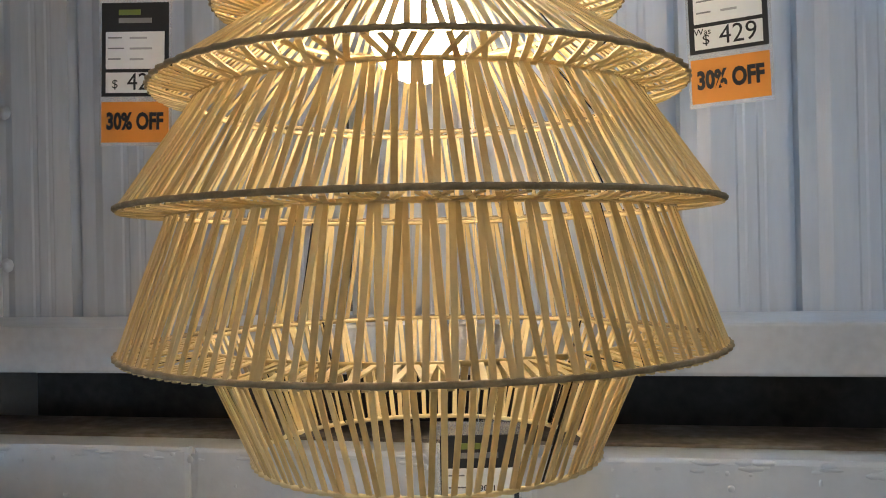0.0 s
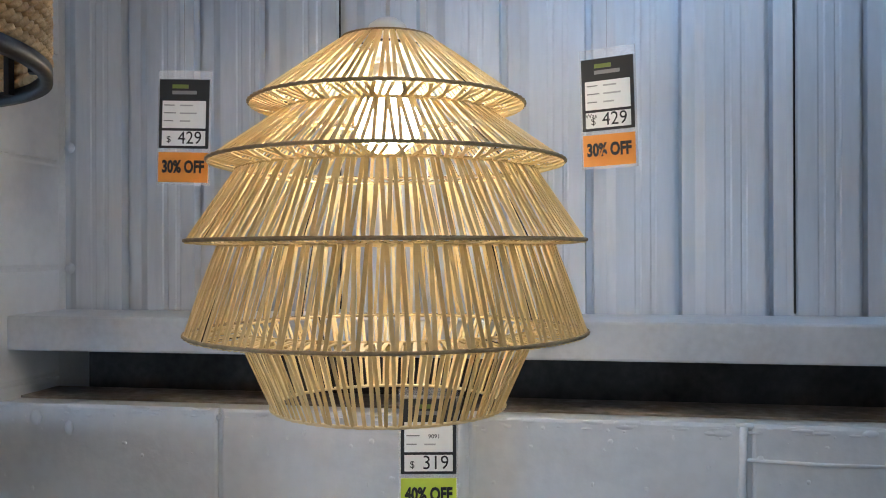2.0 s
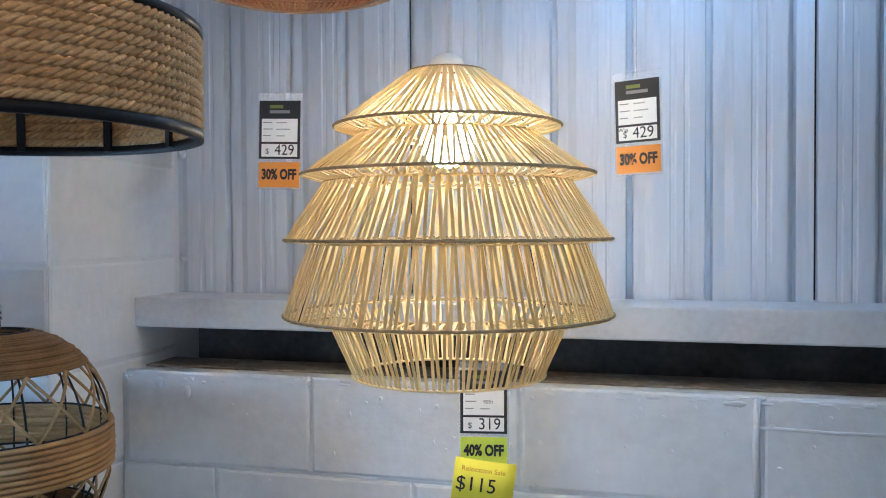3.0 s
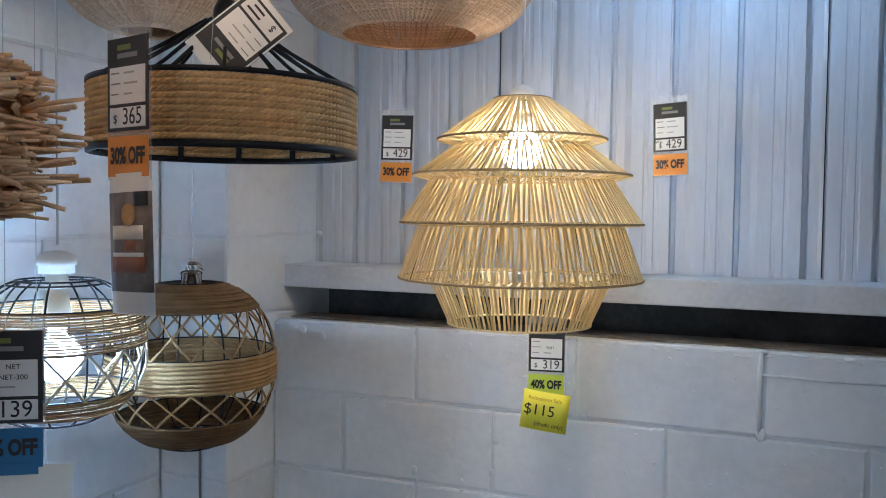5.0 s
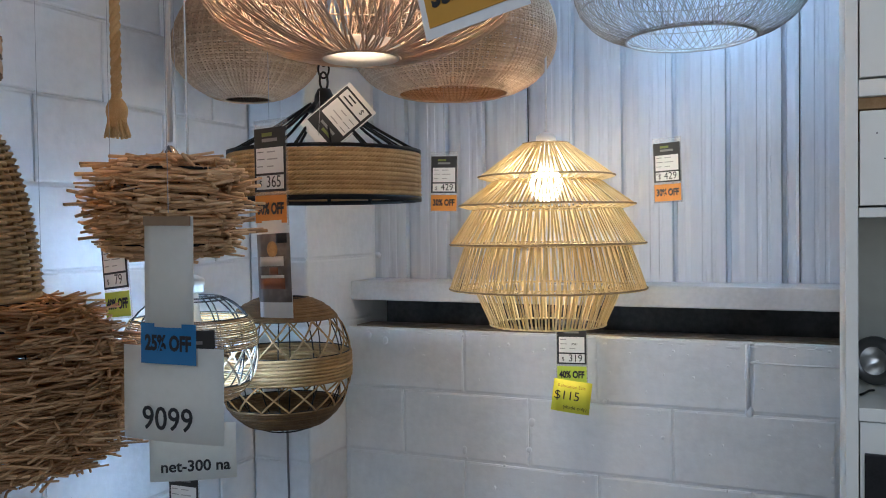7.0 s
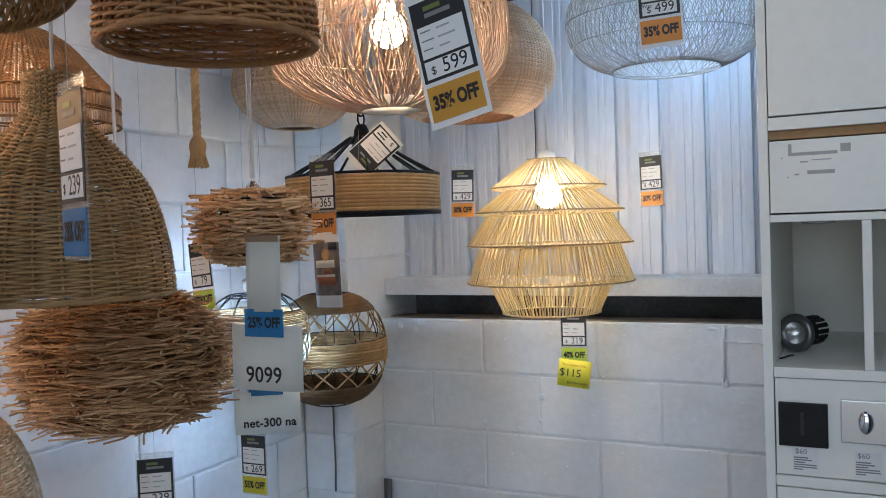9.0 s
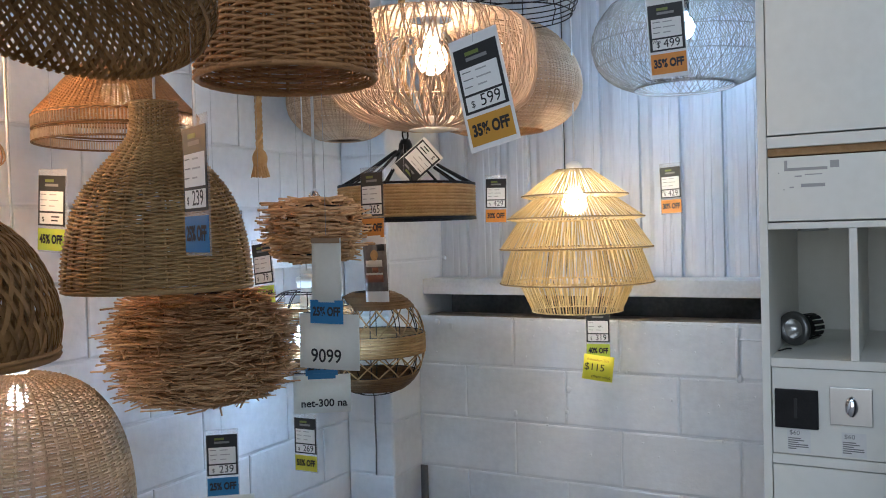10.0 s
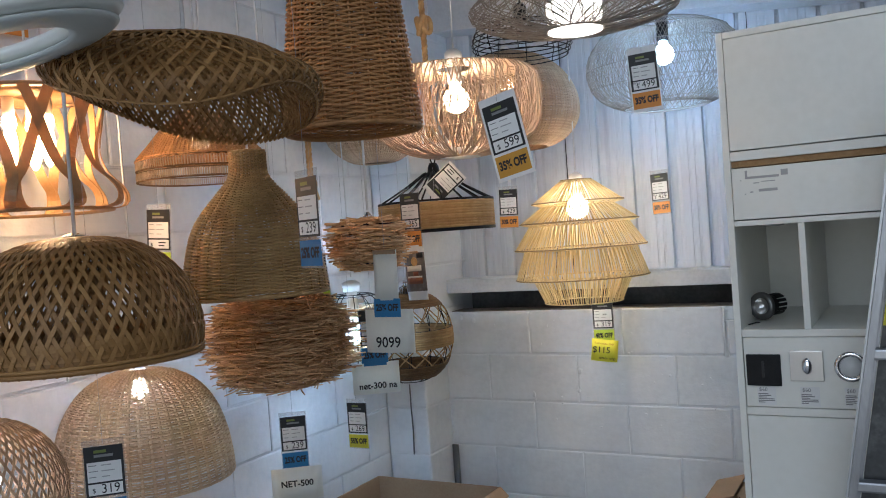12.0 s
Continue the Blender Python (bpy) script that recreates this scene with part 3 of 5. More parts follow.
# tapered bucket
woven_pendant((0.563, 1.284), [(0.098, 2.46), (0.104, 2.40), (0.118, 2.26), (0.134, 2.12), (0.147, 2.0), (0.148, 1.974)], 14, 92, 0.0054, WICKER,
              "unlit tapered bucket pendant of brown wicker", 2.47, rim=((0.148, 1.973, 0.011), (0.1, 2.46, 0.009)), fill=1.16, amp=0.90, stout=0.8)
# two wide rounded shades hung high
woven_pendant((0.27, 2.79), [(0.07, 2.415), (0.14, 2.395), (0.215, 2.34), (0.265, 2.26), (0.277, 2.19), (0.265, 2.13), (0.225, 2.08), (0.18, 2.055), (0.145, 2.045)], 60, 92, 0.0042, WICKER_GREY,
              "wide rounded pendant of greyish open wicker, faintly lit", 2.42, light=(2.30, WARM, 26, 0.03), rim=((0.145, 2.045, 0.006), (0.07, 2.415, 0.006)), fill=0.78)
woven_pendant((-0.18, 2.50), [(0.05, 2.34), (0.11, 2.31), (0.165, 2.24), (0.19, 2.165), (0.182, 2.11), (0.15, 2.07), (0.10, 2.035), (0.06, 2.026)], 46, 70, 0.0046, WICKER_GREY,
              "unlit rounded pendant of greyish wicker near the pier", 2.35, rim=((0.06, 2.026, 0.006),))
# low dome with bulb inside
woven_pendant((-0.142, 1.251), [(0.03, 1.44), (0.09, 1.428), (0.145, 1.395), (0.185, 1.34), (0.210, 1.27), (0.220, 1.20), (0.222, 1.158)], 25, 66, 0.0038, WICKER_PALE,
              "lit domed pendant of pale open wicker", 1.45, light=(1.385, (0.80, 0.88, 1.0), 230, 0.02), rim=((0.222, 1.157, 0.008),), fill=0.84, amp=0.7, stout=1.5)


# ---- shallow wicker shade with an open-work rim ----
def shallow_pendant(c):
    lamp = thing("pendant_lamp", (c[0], c[1], 1.93), "lit shallow brown wicker pendant with an open-work rim", "pendant lamp", "pendant lamps")
    a, b = weave(c, [(0.02, 2.125), (0.06, 2.112), (0.10, 2.08), (0.14, 2.03), (0.170, 1.998), (0.178, 1.985)], 44, 56, 0.0036, 0.0014, fill=0.97)
    tagged(part("weave", a, WICKER, lamp), kind="stuff")
    tagged(part("stake_work", b, WICKER, lamp), kind="stuff")
    for z, t in ((1.987, 0.006), (1.959, 0.005), (1.953, 0.003), (1.930, 0.005)):
        g = Geo()
        ring(g, c, 0.177, z, t, n=216, wave=t * 0.14, waves=54, sides=6)
        part("rim", g, TWINE_DARK, lamp, "dark plaited edge")
    for z0, z1, m in ((1.985, 1.961, 150), (1.952, 1.931, 190)):
        g = Geo()
        for k in range(m):
            a = k * 2 * math.pi / m
            sweep(g, [(c[0] + 0.177 * math.cos(a), c[1] + 0.177 * math.sin(a), z0), (c[0] + 0.1785 * math.cos(a), c[1] + 0.1785 * math.sin(a), (z0 + z1) / 2), (c[0] + 0.177 * math.cos(a), c[1] + 0.177 * math.sin(a), z1)], 0.0036, sides=5)
        tagged(part("open_work", g, WICKER_PALE, lamp), kind="stuff")
    holder(c, 2.11, lamp, WHITE_PLASTIC, 0.02, 0.05)
    bulb(c, 2.045, 0.032, (1.0, 0.68, 0.38), 13, lamp)
    cord(c, 2.16, CEIL, 0.0025, CORD_CLEAR, lamp)


shallow_pendant((-0.092, 1.488))


# ---- lattice bamboo shades ----
def lattice_pendant(c, prof, count, turn, w, label, top, light=None, bend=None, cap=CHROME, n=26, rims=(), lining=0.0, fine=0, edge=0.0, lift=None, material=BAMBOO, inset=0.011):
    z0 = min(z for r, z in prof)
    lamp = thing("pendant_lamp", (c[0], c[1], z0), label, "pendant lamp", "pendant lamps")
    for strip in lattice(c, prof, count, turn, w, 0.0012, n, bend, lift):
        part("strip", strip, material, lamp, smooth=False)
    if lining:
        # a second, coarser layer woven close inside
        inner = Geo()
        for strip in lattice(c, [(max(0.006, r - inset), z - inset * 0.55) for r, z in prof], fine or count, turn * 0.97, lining, 0.0012, n, bend, lift):
            inner.add(np.concatenate(strip.v), strip.f)
        tagged(part("lining", inner, BAMBOO, lamp, smooth=False), kind="stuff")
    if edge:
        # flat splints run round inside the lower edge and close it
        P = resample(prof, 120)
        low = [q for q in P if q[1] < z0 + edge]
        for q in low[::max(1, len(low) // 6)]:
            g = Geo()
            ring(g, c, q[0] - 0.003, q[1], 0.0085, 0.0012, 72, 4)
            part("splint", g, BAMBOO, lamp, smooth=False)
    g = Geo()
    for r, z, t in rims:
        m = np.arange(90) * 2 * math.pi / 90
        sweep(g, [(c[0] + r * math.cos(a), c[1] + r * math.sin(a), z + (bend(a, r) if bend else 0.0) + (lift(a, 1.0) if lift else 0.0)) for a in m], t, sides=6, closed=True)
    part("rim", g, material, lamp)
    g = Geo()
    lathe(g, c, [(0.002, top + 0.012), (0.010, top + 0.011), (0.030, top + 0.004), (0.032, top - 0.002), (0.002, top - 0.002)], 28)
    part("cap", g, cap, lamp)
    if light:
        bulb(c, light[0], light[3], light[1], light[2], lamp)
        g = Geo()
        sweep(g, [(c[0], c[1], light[0] + light[3]), (c[0], c[1], top)], 0.016, sides=8)
        part("socket", g, WHITE_PLASTIC, lamp)
    cord(c, top + 0.01, CEIL, 0.0035, CORD_CLEAR, lamp)
    return lamp


lattice_pendant((0.2525, 0.79), [(0.012, 1.776), (0.07, 1.773), (0.130, 1.754), (0.182, 1.712), (0.212, 1.655), (0.223, 1.605), (0.222, 1.575), (0.216, 1.550)], 62, 0.80, 0.0072,
                "unlit dome pendant of dark diagonal bamboo lattice", 1.772, rims=((0.2165, 1.548, 0.010), (0.2185, 1.556, 0.007)), n=44, lining=0.0056, edge=0.045, inset=0.016)


def wave_bend(a, r):
    k = min(1.0, r / 0.2) ** 2
    return k * (0.0038 + -0.0287 * math.cos(a) + -0.0188 * math.sin(a) + 0.0103 * math.cos(2 * a) + 0.0187 * math.sin(2 * a))


def brim_lift(a, t):
    """The lower edge curls up on one side, so that the inside shows there."""
    d = (a - 0.05 + math.pi) % (2 * math.pi) - math.pi
    return 0.040 * max(0.0, (t - 0.55) / 0.45) ** 1.3 * math.exp(-(d / 0.62) ** 2)


lattice_pendant((0.60, 0.76), [(0.02, 2.086), (0.07, 2.082), (0.13, 2.066), (0.18, 2.042), (0.212, 2.012), (0.222, 1.990), (0.220, 1.972), (0.210, 1.957)], 48, 0.85, 0.0056,
                "unlit wavy saucer pendant of dark bamboo lattice", 2.086, bend=wave_bend, n=46, rims=((0.210, 1.957, 0.004),), lining=0.0046, fine=116, lift=brim_lift, inset=0.012)
lattice_pendant((-0.078, 0.787), [(0.015, 1.415), (0.06, 1.408), (0.11, 1.375), (0.145, 1.325), (0.16, 1.265), (0.15, 1.19), (0.12, 1.14), (0.09, 1.115)], 54, 1.1, 0.0052,
                "lit globe pendant of open bamboo lattice", 1.415, light=(1.28, (0.9, 0.92, 1.0), 28, 0.03), rims=((0.09, 1.115, 0.005),), n=22, material=WICKER_GREY)


# ---- bent-wood ribbon lamp ----
def ribbon_pendant(c):
    lamp = thing("pendant_lamp", (c[0], c[1], 1.845), "lit drum pendant of crossing bent-wood ribbons", "pendant lamp", "pendant lamps")
    P = resample([(0.166, 2.114), (0.156, 2.06), (0.140, 1.99), (0.150, 1.94), (0.196, 1.90), (0.205, 1.868), (0.192, 1.853), (0.158, 1.851)], 28)
    for i in range(20):
        way = 1 if i % 2 else -1
        a0 = (i // 2) * 2 * math.pi / 10 + 0.12
        pts, nn = [], []
        for k in range(28):
            t = (2.114 - P[k, 1]) / 0.263
            a = a0 + way * (0.60 * t - 0.16 - 0.75 * max(0.0, t - 0.78) - 0.006 * max(0, k - 22))
            r = P[k, 0] + 0.002 * way
            pts.append((c[0] + r * math.cos(a), c[1] + r * math.sin(a), P[k, 1]))
            nn.append((math.cos(a), math.sin(a), 0.1))
        N = normals(P)
        nn = [(N[k, 0] * q[0], N[k, 0] * q[1], N[k, 1]) for k, q in enumerate(nn)]
        g = Geo()
        sweep(g, pts, 0.023, 0.0018, nn, 4)
        part("ribbon", g, VENEER, lamp, smooth=False)
    for r, z in ((0.166, 2.116), (0.166, 1.848)):
        g = Geo()
        lathe(g, c, [(r - 0.030, z + 0.003), (r + 0.003, z + 0.003), (r + 0.003, z - 0.003), (r - 0.030, z - 0.003), (r - 0.030, z + 0.003)], 64)
        part("hoop", g, VENEER, lamp)
    g = Geo()
    lathe(g, c, [(0.03, 2.12), (0.125, 2.118), (0.125, 2.112), (0.03, 2.112)], 48)
    part("top_plate", g, VENEER, lamp)
    for k in range(3):
        a = k * 2 * math.pi / 3 + 0.3
        p = (c[0] + 0.045 * math.cos(a), c[1] + 0.045 * math.sin(a))
        g = Geo()
        sweep(g, [(p[0], p[1], 2.11), (p[0], p[1], 2.055)], 0.026, sides=12)
        part("socket", g, WHITE_PLASTIC, lamp)
        bulb(p, 2.000, 0.015, WARM, 100, lamp, squash=3.4)
    cord(c, 2.12, CEIL, 0.003, CORD_CLEAR, lamp)


ribbon_pendant((-0.124, 0.986))


# ---- wire-and-twine globes ----
def globe_profile(z0, z1, r, flat=2.3):
    zc, hz = (z0 + z1) / 2, (z1 - z0) / 2
    return [(r * (1 - abs(math.cos(math.pi * i / 24)) ** flat) ** (1 / flat), zc + hz * math.cos(math.pi * i / 24)) for i in range(1, 24)]


def radius_at(prof, z):
    p = sorted((q[1], q[0]) for q in prof)
    return float(np.interp(z, [a for a, b in p], [b for a, b in p]))


def twine_globe(c, z0, z1, r, bands, zigs, label, twines, pale, meridians, hold, light=None, top=None, thick=0.0052):
    lamp = thing("pendant_lamp", (c[0], c[1], z0), label, "pendant lamp", "pendant lamps")
    prof = [q for q in globe_profile(z0, z1, r) if q[0] > 0.05]
    for k in range(meridians):
        a = k * 2 * math.pi / meridians
        g = Geo()
        sweep(g, [(c[0] + q * math.cos(a), c[1] + q * math.sin(a), z) for q, z in prof], 0.0036)
        part("wire_rib", g, BLACK, lamp)
    for z in sorted({prof[0][1], prof[-1][1], z1 - 0.016, *(z for b in bands for z in b)}):
        g = Geo()
        ring(g, c, radius_at(prof, z), z, 0.0038, n=64)
        part("wire_hoop", g, BLACK, lamp)
    rnd = random.Random(3)
    for (za, zb), twine in zip(bands, twines):
        g = Geo()
        zs = np.linspace(za, zb, 60)
        rs = np.array([radius_at(prof, z) for z in zs])
        arc = np.concatenate(([0], np.cumsum(np.hypot(np.diff(zs), np.diff(rs)))))
        rope = twine is TWINE and thick > 0.004
        coil = 0.0088 if rope else thick
        m = max(3, int(arc[-1] / (0.0082 if rope else 0.0038 if thick > 0.004 else 0.0047)))
        if thick > 0.004:
            lathe(g, c, [(q + 0.0015, z) for q, z in zip(rs[::6], zs[::6])], 64)
        for i in range(m):
            z = float(np.interp((i + 0.5) / m * arc[-1], arc, zs))
            ring(g, c, radius_at(prof, z) + 0.003 + rnd.uniform(-0.0004, 0.0004), z + rnd.uniform(-0.0006, 0.0006), coil, n=72, tall=rnd.uniform(0, 0.0010), phase=rnd.uniform(0, 6))
        tagged(part("twine_band", g, twine, lamp), kind="stuff")
    for za, zb, n in zigs:
        g = Geo()
        for k in range(n):
            for d in (1, -1):
                a0, a1 = k * 2 * math.pi / n, (k + d * 1.0) * 2 * math.pi / n
                for o in (-0.006, 0.006):
                    pts = []
                    for i in range(6):
                        t = i / 5
                        z = za + (zb - za) * t
                        q = radius_at(prof, z) + 0.003
                        a = a0 + (a1 - a0) * t + o
                        pts.append((c[0] + q * math.cos(a), c[1] + q * math.sin(a), z))
                    sweep(g, pts, 0.0036)
        tagged(part("twine_zigzag", g, pale, lamp), kind="stuff")
    holder(c, (top or z1) - 0.01, lamp, hold, 0.033 if light else 0.024, 0.030 if light else 0.045)
    if light:
        bulb(c, light[0], light[3], light[1], light[2], lamp)
        g = Geo()
        lathe(g, c, [(0.002, z1 + 0.005), (0.018, z1 + 0.005), (0.021, z1 - 0.05), (0.026, z1 - 0.075), (0.002, z1 - 0.075)], 24)
        part("socket", g, WHITE_PLASTIC, lamp)
    else:
        g = Geo()
        lathe(g, c, [(0.002, z1), (0.018, z1), (0.018, z1 - 0.05), (0.002, z1 - 0.05)], 20)
        part("socket", g, BLACK, lamp)
    cord(c, (top or z1) + 0.04, CEIL, 0.0022, CORD_CLEAR, lamp)


twine_globe((-0.141, 2.583), 1.155, 1.515, 0.174, ((1.456, 1.507), (1.299, 1.367), (1.176, 1.231)), ((1.367, 1.456, 14), (1.231, 1.299, 14)),
            "unlit globe pendant of brown twine bands on black wire", (TWINE_DARK, TWINE, TWINE_DARK), TWINE, 12, CHROME)
twine_globe((-0.148, 2.23), 1.283, 1.548, 0.147, ((1.425, 1.492), (1.310, 1.345)), ((1.345, 1.425, 14),),
            "brightly lit globe pendant of twine and black wire", (TWINE, TWINE), TWINE_PALE, 14, WHITE_PLASTIC, light=(1.40, COLD, 135, 0.042), top=1.56, thick=0.0036)


# ---- stick cages ----
def stick_cage(c, prof, label, material, count, w, light, top, seed, hoops, open_r, turn=(0.3, 0.9), n=16, wobble=0.05):
    rnd = random.Random(seed)
    z0 = min(z for r, z in prof)
    lamp = thing("pendant_lamp", (c[0], c[1], z0), label, "pendant lamp", "pendant lamps")
    P = resample(prof, n)
    g = Geo()
    for i in range(count):
        a0 = (i + rnd.uniform(-0.45, 0.45)) * 2 * math.pi / count
        d = (1 if i % 2 else -1) * rnd.uniform(*turn)
        wob, ph = rnd.uniform(0.0, wobble), rnd.uniform(0, 6)
        pts = []
        for k in range(n):
            t = k / (n - 1)
            a = a0 + d * t + wob * math.sin(5 * t + ph)
            r = P[k, 0] + rnd.uniform(-0.001, 0.001) + (0.003 if d > 0 else 0)
            pts.append((c[0] + r * math.cos(a), c[1] + r * math.sin(a), P[k, 1]))
        sweep(g, pts, w * rnd.uniform(0.8, 1.15))
    tagged(part("cane_work", g, material, lamp), kind="stuff")
    for r, z, t in hoops:
        g = Geo()
        ring(g, c, r, z, t, n=80, sides=6)
        part("hoop", g, material, lamp)
    zz, colour, power, r, hold, drop = light
    bulb(c, zz, r, colour, power, lamp)
    g = Geo()
    lathe(g, c, [(0.002, top), (0.02, top), (0.021, zz + r + 0.012), (0.002, zz + r + 0.012)], 24)
    part("socket", g, hold, lamp)
    holder(c, top - 0.012, lamp, hold, 0.024, 0.04)
    cord(c, top + 0.03, CEIL, 0.003, CORD_CLEAR, lamp)
    return lamp


drum = stick_cage((0.55, 1.81), [(0.05, 2.182), (0.13, 2.180), (0.203, 2.172), (0.229, 2.150), (0.232, 2.10), (0.230, 2.035), (0.210, 1.992), (0.150, 1.960), (0.10, 1.945), (0.058, 1.940)],
           "lit squat drum pendant of crossing peeled cane", CANE, 250, 0.0031, (2.096, (1.0, 0.74, 0.50), 80, 0.036, WHITE_PLASTIC, 0), 2.20, 21,
           ((0.05, 2.182, 0.005), (0.058, 1.940, 0.005), (0.225, 2.06, 0.003)), 0.058, turn=(0.30, 0.62), n=20, wobble=0.035)
g = Geo()
lathe(g, (0.55, 1.81), [(0.0565, 1.938), (0.0575, 1.962), (0.0560, 1.962), (0.0550, 1.938), (0.0565, 1.938)], 40)
part("collar", g, CARD_WARM, drum, "cream paper collar round the opening")
stick_cage((0.88, 2.82), [(0.07, 2.44), (0.15, 2.425), (0.225, 2.39), (0.268, 2.33), (0.280, 2.27), (0.262, 2.205), (0.22, 2.16), (0.15, 2.133)],
                   "lit wide rounded pendant of fine whitewashed cane", CANE_WHITE, 300, 0.0021, (2.318, COLD, 175, 0.036, BLACK, 0), 2.44, 8,
                   ((0.15, 2.133, 0.006), (0.15, 2.139, 0.004), (0.262, 2.205, 0.003), (0.280, 2.27, 0.003), (0.268, 2.33, 0.003), (0.225, 2.39, 0.003), (0.07, 2.44, 0.004)), 0.15, turn=(0.66, 0.72), n=22, wobble=0.004)
disc = stick_cage((0.895, 1.84), [(0.06, 2.40), (0.12, 2.385), (0.20, 2.345), (0.262, 2.305), (0.275, 2.285), (0.255, 2.268), (0.19, 2.248), (0.12, 2.235), (0.074, 2.232)],
                  "lit flat saucer pendant of crossing pale cane", CANE_WHITE, 190, 0.0026, (2.31, NEUTRAL, 60, 0.03, WHITE_PLASTIC, 0), 2.40, 4,
                  ((0.074, 2.232, 0.005), (0.06, 2.40, 0.004)), 0.074, turn=(0.5, 1.0), n=20)
g = Geo()
lathe(g, (0.895, 1.84), [(0.002, 2.228), (0.070, 2.228), (0.072, 2.300), (0.070, 2.301), (0.068, 2.232), (0.002, 2.232)], 40)
part("diffuser", g, glow("diffuser_glow", (1.0, 0.93, 0.82), 3.0), disc, "glowing white diffuser drum")


# ---- black wire basket ----
def wire_basket(c, z0, z1, r):
    lamp = thing("pendant_lamp", (c[0], c[1], z0), "unlit black wire basket pendant hung high", "pendant lamp", "pendant lamps")
    for i in range(7):
        g = Geo()
        t = i / 6
        ring(g, c, r * (0.90 + 0.1 * math.sin(math.pi * t)), z0 + (z1 - z0) * t, 0.0035, n=64)
        part("wire_hoop", g, BLACK, lamp)
    for k in range(10):
        a = k * 2 * math.pi / 10
        g = Geo()
        sweep(g, [(c[0] + r * q * math.cos(a), c[1] + r * q * math.sin(a), z) for q, z in ((0.9, z0), (1.0, (z0 + z1) / 2), (0.9, z1), (0.4, z1 + 0.02), (0.12, z1 + 0.03))], 0.003)
        part("wire_rib", g, BLACK, lamp)
    holder(c, z1 + 0.02, lamp, BLACK, 0.02, 0.05)
    cord(c, z1 + 0.07, CEIL, 0.003, BLACK, lamp)


wire_basket((0.585, 2.22), 2.27, 2.36, 0.158)


# ---- twig nests ----
def nest(c, z0, z1, r, count, length, thick, label, seed, top, taper):
    rnd = random.Random(seed)
    lamp = thing("pendant_lamp", (c[0], c[1], z0), label, "pendant lamp", "pendant lamps")
    zc, hz = (z0 + z1) / 2, (z1 - z0) / 2
    meshes = []
    for k in range(8):
        g = Geo()
        b1, b2 = rnd.uniform(-0.06, 0.06), rnd.uniform(-0.05, 0.05)
        pts = [(u - 0.5, b1 * math.sin(u * math.pi) * 0.5 + rnd.uniform(-0.008, 0.008), b2 * math.sin(u * 5)) for u in (0, 0.35, 0.7, 1)]
        sweep(g, [(p[0] * length, p[1] * length, p[2] * length) for p in pts], thick * rnd.uniform(0.8, 1.15), sides=5, taper=(1.0, 1.0, 0.95, 0.85))
        me = g.mesh("twig")
        me.materials.append(TWIG)
        meshes.append(me)
    rest = Geo()
    for i in range(count):
        u = rnd.uniform(-1, 1)
        ring_r = r * math.sqrt(max(0.05, 1 - (abs(u) ** 2.2) * taper)) * rnd.uniform(0.72, 0.94)
        a = rnd.uniform(0, 2 * math.pi)
        # twigs lie nearly along the circle, with their ends splaying outward
        yaw = a + math.pi / 2 + rnd.choice((-1, 1)) * (rnd.uniform(0.02, 0.42) if rnd.random() < 0.76 else rnd.uniform(0.4, 1.1))
        tilt = rnd.gauss(0, 0.065)
        m = Matrix.Translation((ring_r * math.cos(a), ring_r * math.sin(a), zc - z0 + u * hz * 0.93)) @ Euler((rnd.uniform(0, 6), tilt, yaw)).to_matrix().to_4x4()
        m = m @ Matrix.Scale(rnd.uniform(0.7, 1.2), 4)
        me = meshes[i % 8]
        if i < 280:
            piece("twig", me, lamp, m)
        else:
            v = [m @ p.co + Vector((c[0], c[1], z0)) for p in me.vertices]
            rest.add([tuple(p) for p in v], [tuple(p.vertices) for p in me.polygons])
    ob = part("twig_mass", rest, TWIG, lamp)
    tagged(ob, kind="stuff")
    g = Geo()
    for z in (z0 + 0.3 * hz, zc, z1 - 0.3 * hz):
        ring(g, c, r * 0.72, z, 0.004, n=48)
    for k in range(6):
        a = k * math.pi / 3
        sweep(g, [(c[0] + q * math.cos(a), c[1] + q * math.sin(a), z) for q, z in ((0.01, z1 - 0.01), (r * 0.5, z1 - 0.015), (r * 0.72, zc), (r * 0.6, z0 + 0.02))], 0.003)
    part("wire_frame", g, BLACK, lamp)
    holder(c, top - 0.045, lamp, CHROME, 0.013, 0.03)
    cord(c, top, CEIL, 0.0035, CORD_CLEAR, lamp)


nest((0.36, 1.614), 1.648, 1.792, 0.100, 600, 0.108, 0.0046, "unlit small nest pendant of short bare twigs", 1, 1.81, 0.80)
nest((0.106, 1.526), 1.345, 1.600, 0.192, 2300, 0.15, 0.0035, "unlit large nest pendant of thin brown twigs", 2, 1.615, 0.66)


